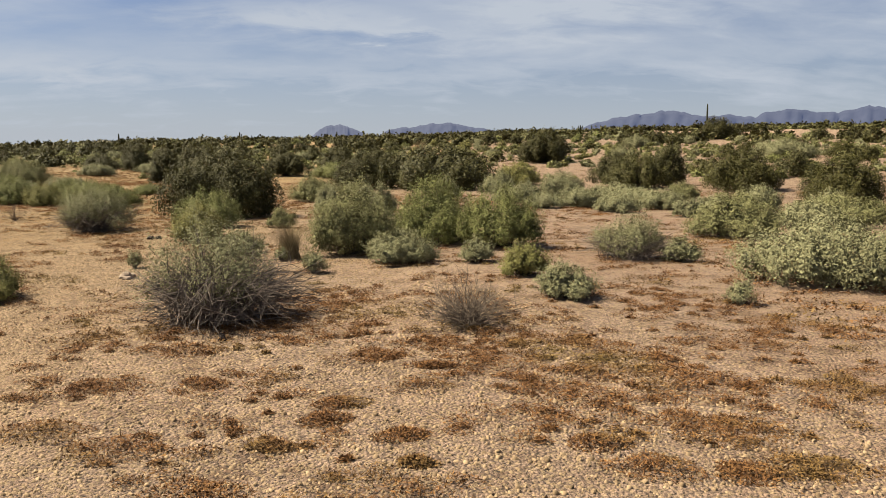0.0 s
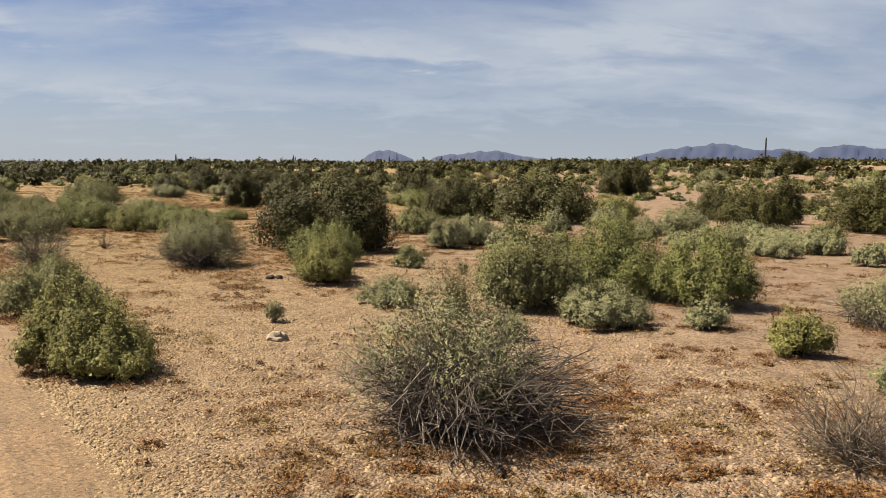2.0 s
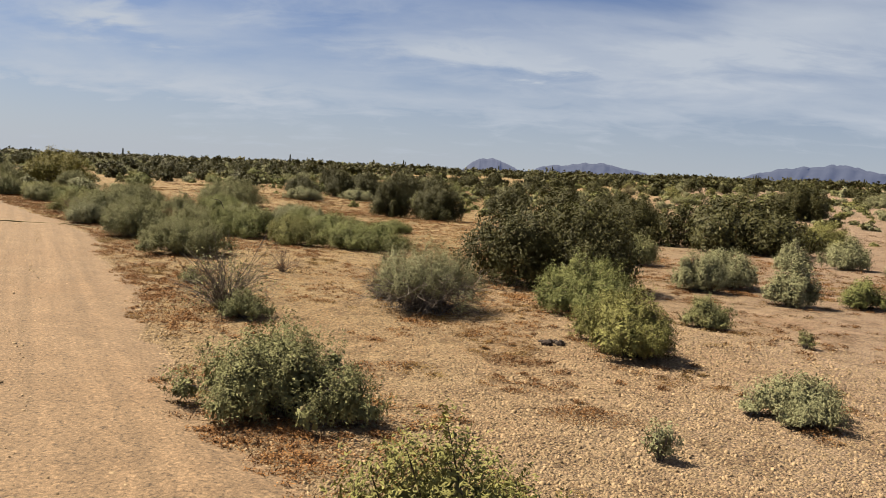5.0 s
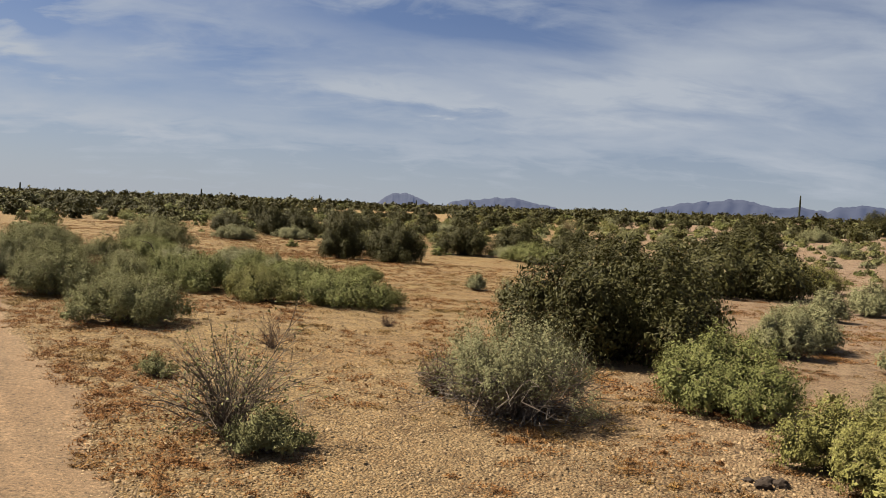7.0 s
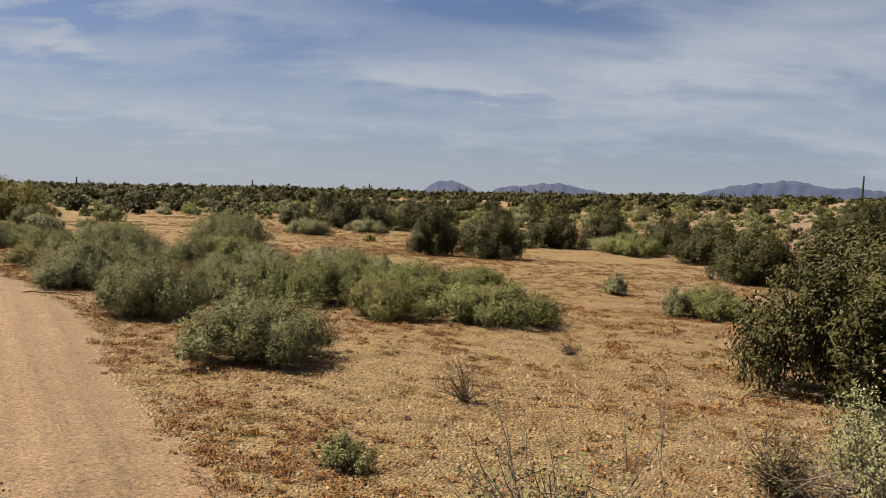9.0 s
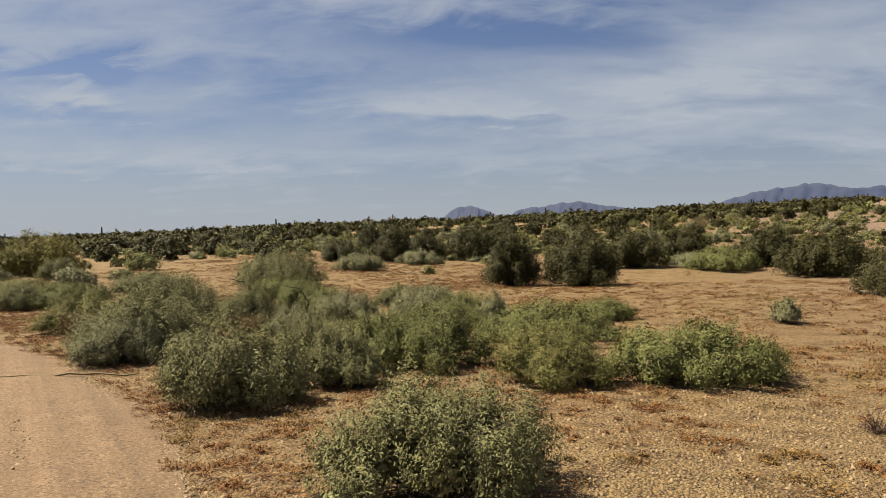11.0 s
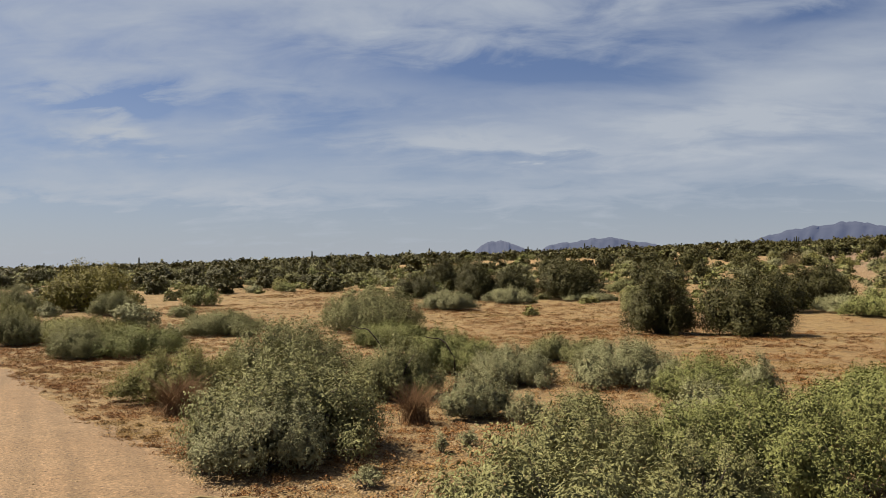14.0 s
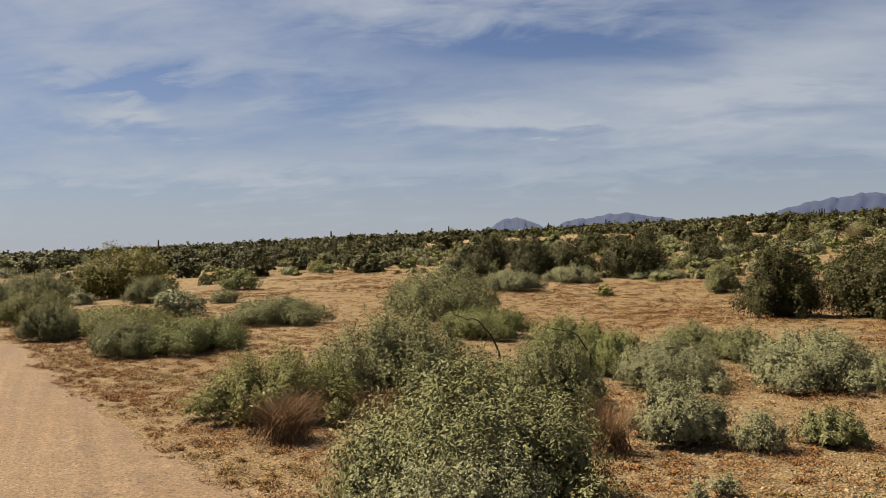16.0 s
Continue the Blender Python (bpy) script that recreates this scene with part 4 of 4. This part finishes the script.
def stick(points, radius, label, mat):
    """A dry branch lying or leaning along the given bends."""
    rng = np.random.default_rng(len(points) * 31 + int(abs(points[0][0]) * 10))
    pts = []
    for a_, b_ in zip(points, points[1:]):
        for q in np.linspace(0, 1, 5)[:-1]:
            pts.append(np.array(a_) * (1 - q) + np.array(b_) * q + rng.normal(0, 0.008, 3))
    pts.append(np.array(points[-1]))
    pts = np.array(pts)
    pts[:, 2] += np.array([gz(p[0], p[1]) for p in pts])
    side = 8
    vs, fs = [], []
    for i, p in enumerate(pts):
        tang = unit(pts[min(i + 1, len(pts) - 1)] - pts[max(i - 1, 0)])
        u = unit(np.cross(tang, np.array([0.2, 0.3, 0.93])))
        w = np.cross(tang, u)
        rr = radius * (1 - 0.6 * i / len(pts)) * rng.uniform(0.85, 1.15)
        for j in range(side):
            vs.append(p + rr * (math.cos(j * 2 * math.pi / side) * u + math.sin(j * 2 * math.pi / side) * w))
    for i in range(len(pts) - 1):
        for j in range(side):
            fs.append((i * side + j, i * side + (j + 1) % side, (i + 1) * side + (j + 1) % side, (i + 1) * side + j))
    ob = mesh_object("dry_branch", vs, fs, mat, smooth=True)
    return tagged(ob, label, "branch")


stick([(-18.3, 19.2, 0.03), (-17.5, 19.42, 0.035), (-16.9, 19.62, 0.035), (-16.3, 19.8, 0.03), (-15.75, 19.93, 0.025)], 0.018, "long dry branch lying across the sandy verge", STRAW)
stick([(-17.7, 26.4, 0.0), (-17.75, 26.45, 0.3), (-18.0, 26.5, 0.6), (-18.3, 26.5, 0.66)], 0.014, "dark dead branch rising among grey shrubs", DUNG)
stick([(-16.6, 26.2, 0.0), (-16.6, 26.2, 0.25), (-16.8, 26.25, 0.5), (-17.05, 26.25, 0.54)], 0.013, "dark dead branch rising among grey shrubs", DUNG)

# ---- gravel and ground herbs ----


def gravel(number, reach, lo, hi, seed, west=-30.0, east=5.0, chunky=False):
    rng = np.random.default_rng(seed)
    x = rng.uniform(west, east, number * 3)
    s = rng.uniform(-1.2, 1, number * 3)
    off = np.where(s < 0, -2.4 * np.abs(s / 1.2) ** 1.6, np.abs(s) ** 2 * reach)
    y = edge_y(x) + off / 0.70
    keep = (y > 1.5) & ((off > 0) | (rng.uniform(0, 1, len(x)) < np.clip(0.95 + 1.4 * off, 0.14, 0.95)))
    x, y, off = x[keep][:number], y[keep][:number], off[keep][:number]
    n = len(x)
    r = rng.uniform(lo, hi, n) * rng.uniform(0.5, 1, n) ** 1.5 * (0.8 + 0.05 * np.clip(off, 0, 8))
    t = rng.uniform(0, 6.28, n)
    if chunky:
        # flat-topped angular stones
        foot = [(1, 0, -0.2), (0, 1, -0.2), (-1, 0, -0.2), (0, -1, -0.2)]
        top = [(0.62, 0.1, 0.62), (-0.1, 0.62, 0.62), (-0.62, -0.1, 0.62), (0.1, -0.62, 0.62)]
        shape = np.array(foot + top)
        sides = np.array([(0, 1, 5, 4), (1, 2, 6, 5), (2, 3, 7, 6), (3, 0, 4, 7), (4, 5, 6, 7)])
    else:
        shape = np.array([(1, 0, 0), (0, 1, 0), (-1, 0, 0), (0, -1, 0), (0, 0, 0.9)])
        sides = np.array([(0, 1, 4), (1, 2, 4), (2, 3, 4), (3, 0, 4)])
    k = len(shape)
    jit = shape[None] * rng.uniform(0.65, 1.25, (n, k, 1)) + rng.normal(0, 0.16, (n, k, 3)) * np.array([1, 1, 0.8])
    c, s_ = np.cos(t)[:, None], np.sin(t)[:, None]
    v = np.stack([c * jit[..., 0] - s_ * jit[..., 1], s_ * jit[..., 0] + c * jit[..., 1], jit[..., 2]], -1) * r[:, None, None]
    v[..., 0] += x[:, None]
    v[..., 1] += y[:, None]
    v[..., 2] += (ground_z(x, y) + 0.02 * r)[:, None] + 0.02 * np.clip(-off / 0.5, 0, 1)[:, None]
    f = (sides[None] + k * np.arange(n)[:, None, None]).reshape(-1, sides.shape[1])
    ob = mesh_object("gravel", v.reshape(-1, 3), f, PEBBLE, smooth=True)
    tagged(ob, "loose tan and buff gravel strewn over the soil", "gravel", kind="stuff")


gravel(50000, 6.5, 0.006, 0.014, 500)
gravel(70000, 7.0, 0.006, 0.013, 501, -5.5, 3.5)
gravel(42000, 5.5, 0.010, 0.024, 502, -18.0, -4.0, chunky=True)
gravel(34000, 6.0, 0.010, 0.022, 503, -5.5, 3.5, chunky=True)


MATS = [(-1.36, 4.44, 0.2), (-1.37, 5.46, 0.13), (-1.98, 5.29, 0.15), (-0.49, 4.89, 0.12), (-0.47, 5.13, 0.1), (-0.66, 4.51, 0.1), (0.06, 4.35, 0.1),
        (-0.8, 3.97, 0.14), (-0.05, 4.68, 0.12), (-1.86, 4.57, 0.17), (0.9, 4.69, 0.15), (1.12, 4.43, 0.13), (1.58, 4.98, 0.23), (1.51, 4.4, 0.15),
        (0.81, 5.46, 0.22), (-0.04, 5.87, 0.14), (0.28, 5.96, 0.24), (1.26, 5.99, 0.36), (1.59, 5.71, 0.22), (1.07, 6.56, 0.3), (-0.43, 6.11, 0.2),
        (-1.23, 6.88, 0.33), (1.86, 4.5, 0.18), (2.5, 5.74, 0.25), (2.21, 6.92, 0.28), (-4.74, 11.01, 0.22), (-2.71, 9.62, 0.24), (-6.34, 9.5, 0.36),
        (-6.05, 13.22, 0.42), (-5.48, 12.38, 0.32)]


def mat_points(rng, reach, number):
    """Centres of the dry mats: in patches, thick along the verge and on the first stretch."""
    x = rng.uniform(-31, 6, number * 16)
    off = rng.uniform(0, 1, len(x)) ** 1.4 * reach - 0.12
    y = edge_y(x) + off / 0.70
    patch = 0.55 * soft_noise(x * 0.5, y * 0.5, 70) + 0.45 * soft_noise(x * 1.9, y * 1.9, 71)
    verge = np.exp(-((off - 0.5) / 0.55) ** 2) * (x < -4) * 0.26
    first = np.exp(-(((x - 1.3) / 1.7) ** 2 + ((y - 6.0) / 1.2) ** 2)) * 0.62 + np.exp(-(((x + 0.7) / 1.2) ** 2 + ((y - 7.2) / 0.8) ** 2)) * 0.4
    ok = (patch + verge + first + 0.05 * rng.uniform(-1, 1, len(x)) > 0.60) & (y > 2)
    return x[ok][:number], y[ok][:number], off[ok][:number]


def herbs(x, y, blades, half, low, high, rng, text, mat):
    """Low cushions of dry thread-like herbs."""
    n, b = len(x), blades
    size = rng.uniform(low, high, n) * rng.uniform(0.5, 1, n)
    a = rng.uniform(0, 6.28, (n, b))
    start = rng.uniform(0, 1, (n, b)) ** 0.7 * size[:, None]
    wob = 0.7 + 0.6 * soft_noise(np.cos(a) * 1.5 + x[:, None] * 9, np.sin(a) * 1.5 + y[:, None] * 9, 75)
    sx, sy = x[:, None] + np.cos(a) * start * wob * 1.2, y[:, None] + np.sin(a) * start * wob * 0.85
    ln = rng.uniform(0.010, 0.028, (n, b, 1)) + 0.8 * half
    dome = np.minimum(0.04, 0.02 + 0.14 * size)[:, None] * (1.05 - (start / size[:, None]) ** 2)
    mid = np.stack([sx, sy, ground_z(sx, sy) + dome * rng.uniform(0.05, 1, (n, b))], -1)
    way = unit(rng.normal(0, 1, (n, b, 3)) * np.array([1, 1, 0.45]) + np.array([0, 0, 0.2]))
    side = unit(np.cross(way, np.array([0, 0, 1]) + rng.normal(0, 0.5, (n, b, 3)))) * half * 0.8
    p0, p1, p2 = mid - side, mid + side, mid + way * ln
    v = np.stack([p0, p1, p2], 2).reshape(-1, 3)
    ob = mesh_object("dry_herbs", v, np.arange(len(v)).reshape(-1, 3), mat)
    tagged(ob, text, "ground cover", kind="stuff")


herb_rng = np.random.default_rng(600)
hx, hy, hoff = mat_points(herb_rng, 18.0, 6500)
first_part = (hoff < 8.5) & (hx > -5.5)
along_road = (hoff < 4.5) & (hx <= -5.5)
beyond = ~(first_part | along_road)
herbs(hx[first_part], hy[first_part], 130, 0.0045, 0.04, 0.18, herb_rng, "rusty-brown and olive mats of dry herbs", HERB)
herbs(hx[along_road], hy[along_road], 90, 0.0045, 0.04, 0.17, herb_rng, "bleached rusty mats of dry herbs along the track", BLEACHED)
herbs(hx[beyond], hy[beyond], 56, 0.008, 0.06, 0.25, herb_rng, "bleached mats of dry herbs among the shrubs", BLEACHED)
# carpets of herbs: middle and half-widths
for px_, py_, rx_, ry_ in ((-1.3, 7.9, 0.6, 0.8), (0.1, 6.5, 0.5, 0.5), (0.85, 6.2, 0.45, 0.7), (1.5, 6.0, 0.4, 0.45), (1.6, 5.0, 0.3, 0.2),
                           (1.8, 4.4, 0.4, 0.2), (1.9, 8.6, 0.7, 0.8), (2.8, 7.4, 0.5, 0.4), (3.2, 6.0, 0.6, 0.5)):
    k_ = int(70 * rx_ * ry_) + 5
    ax, ay = px_ + herb_rng.normal(0, rx_ * 0.6, k_), py_ + herb_rng.normal(0, ry_ * 0.6, k_)
    herbs(ax, ay, 170, 0.0045, 0.07, 0.2, herb_rng, "carpet of rusty and olive dry herbs on gravel", HERB)
mats = np.array(MATS)
herbs(mats[:, 0], mats[:, 1], 1100, 0.0042, mats[:, 2] * 1.3, mats[:, 2] * 1.6, herb_rng, "thick rusty mats of dry herbs on gravel", HERB)

# withered herbs and litter under and round the shrubs
lx, ly = [], []
for px_, py_, pw_ in PLOTS:
    if pw_ > 0.3 and aside_of_walk(px_, py_) < 12.0:
        k_ = int(7 * pw_) + 2
        la, lr = herb_rng.uniform(0, 6.28, k_), pw_ / 2 * herb_rng.uniform(0.5, 1.25, k_)
        lx.extend(px_ + 0.12 * pw_ + np.cos(la) * lr)
        ly.extend(py_ - 0.08 * pw_ + np.sin(la) * lr)
herbs(np.array(lx), np.array(ly), 110, 0.005, 0.07, 0.22, herb_rng, "rusty litter of dry herbs round the shrubs", HERB)

# small single clumps strewn everywhere between the mats
cx = herb_rng.uniform(-31, 6, 20000)
coff = herb_rng.uniform(0, 1, 20000) ** 1.2 * 15 + 0.05
cy = edge_y(cx) + coff / 0.70
some = (cy > 2.5) & (soft_noise(cx * 0.4, cy * 0.4, 90) + 0.5 * soft_noise(cx * 2.3, cy * 2.3, 91) > np.where(cx > -6, 0.88, 0.52))
cx, cy = cx[some][:9000], cy[some][:9000]
for part_way, stuff_ in ((cx > -6, HERB), (cx <= -6, BLEACHED)):
    herbs(cx[part_way], cy[part_way], 46, 0.006, 0.05, 0.14, herb_rng, "small scattered clumps of brown dry herbs", stuff_)

fx, fo = herb_rng.uniform(-36, 12, 9000), herb_rng.uniform(9, 34, 9000)
fy = edge_y(fx) + fo / 0.70
here = soft_noise(fx * 0.25, fy * 0.25, 95) + 0.4 * soft_noise(fx * 1.3, fy * 1.3, 96) > 0.66
herbs(fx[here][:3800], fy[here][:3800], 50, 0.012, 0.08, 0.30, herb_rng, "brown dry herbs farther off between shrubs", HERB)
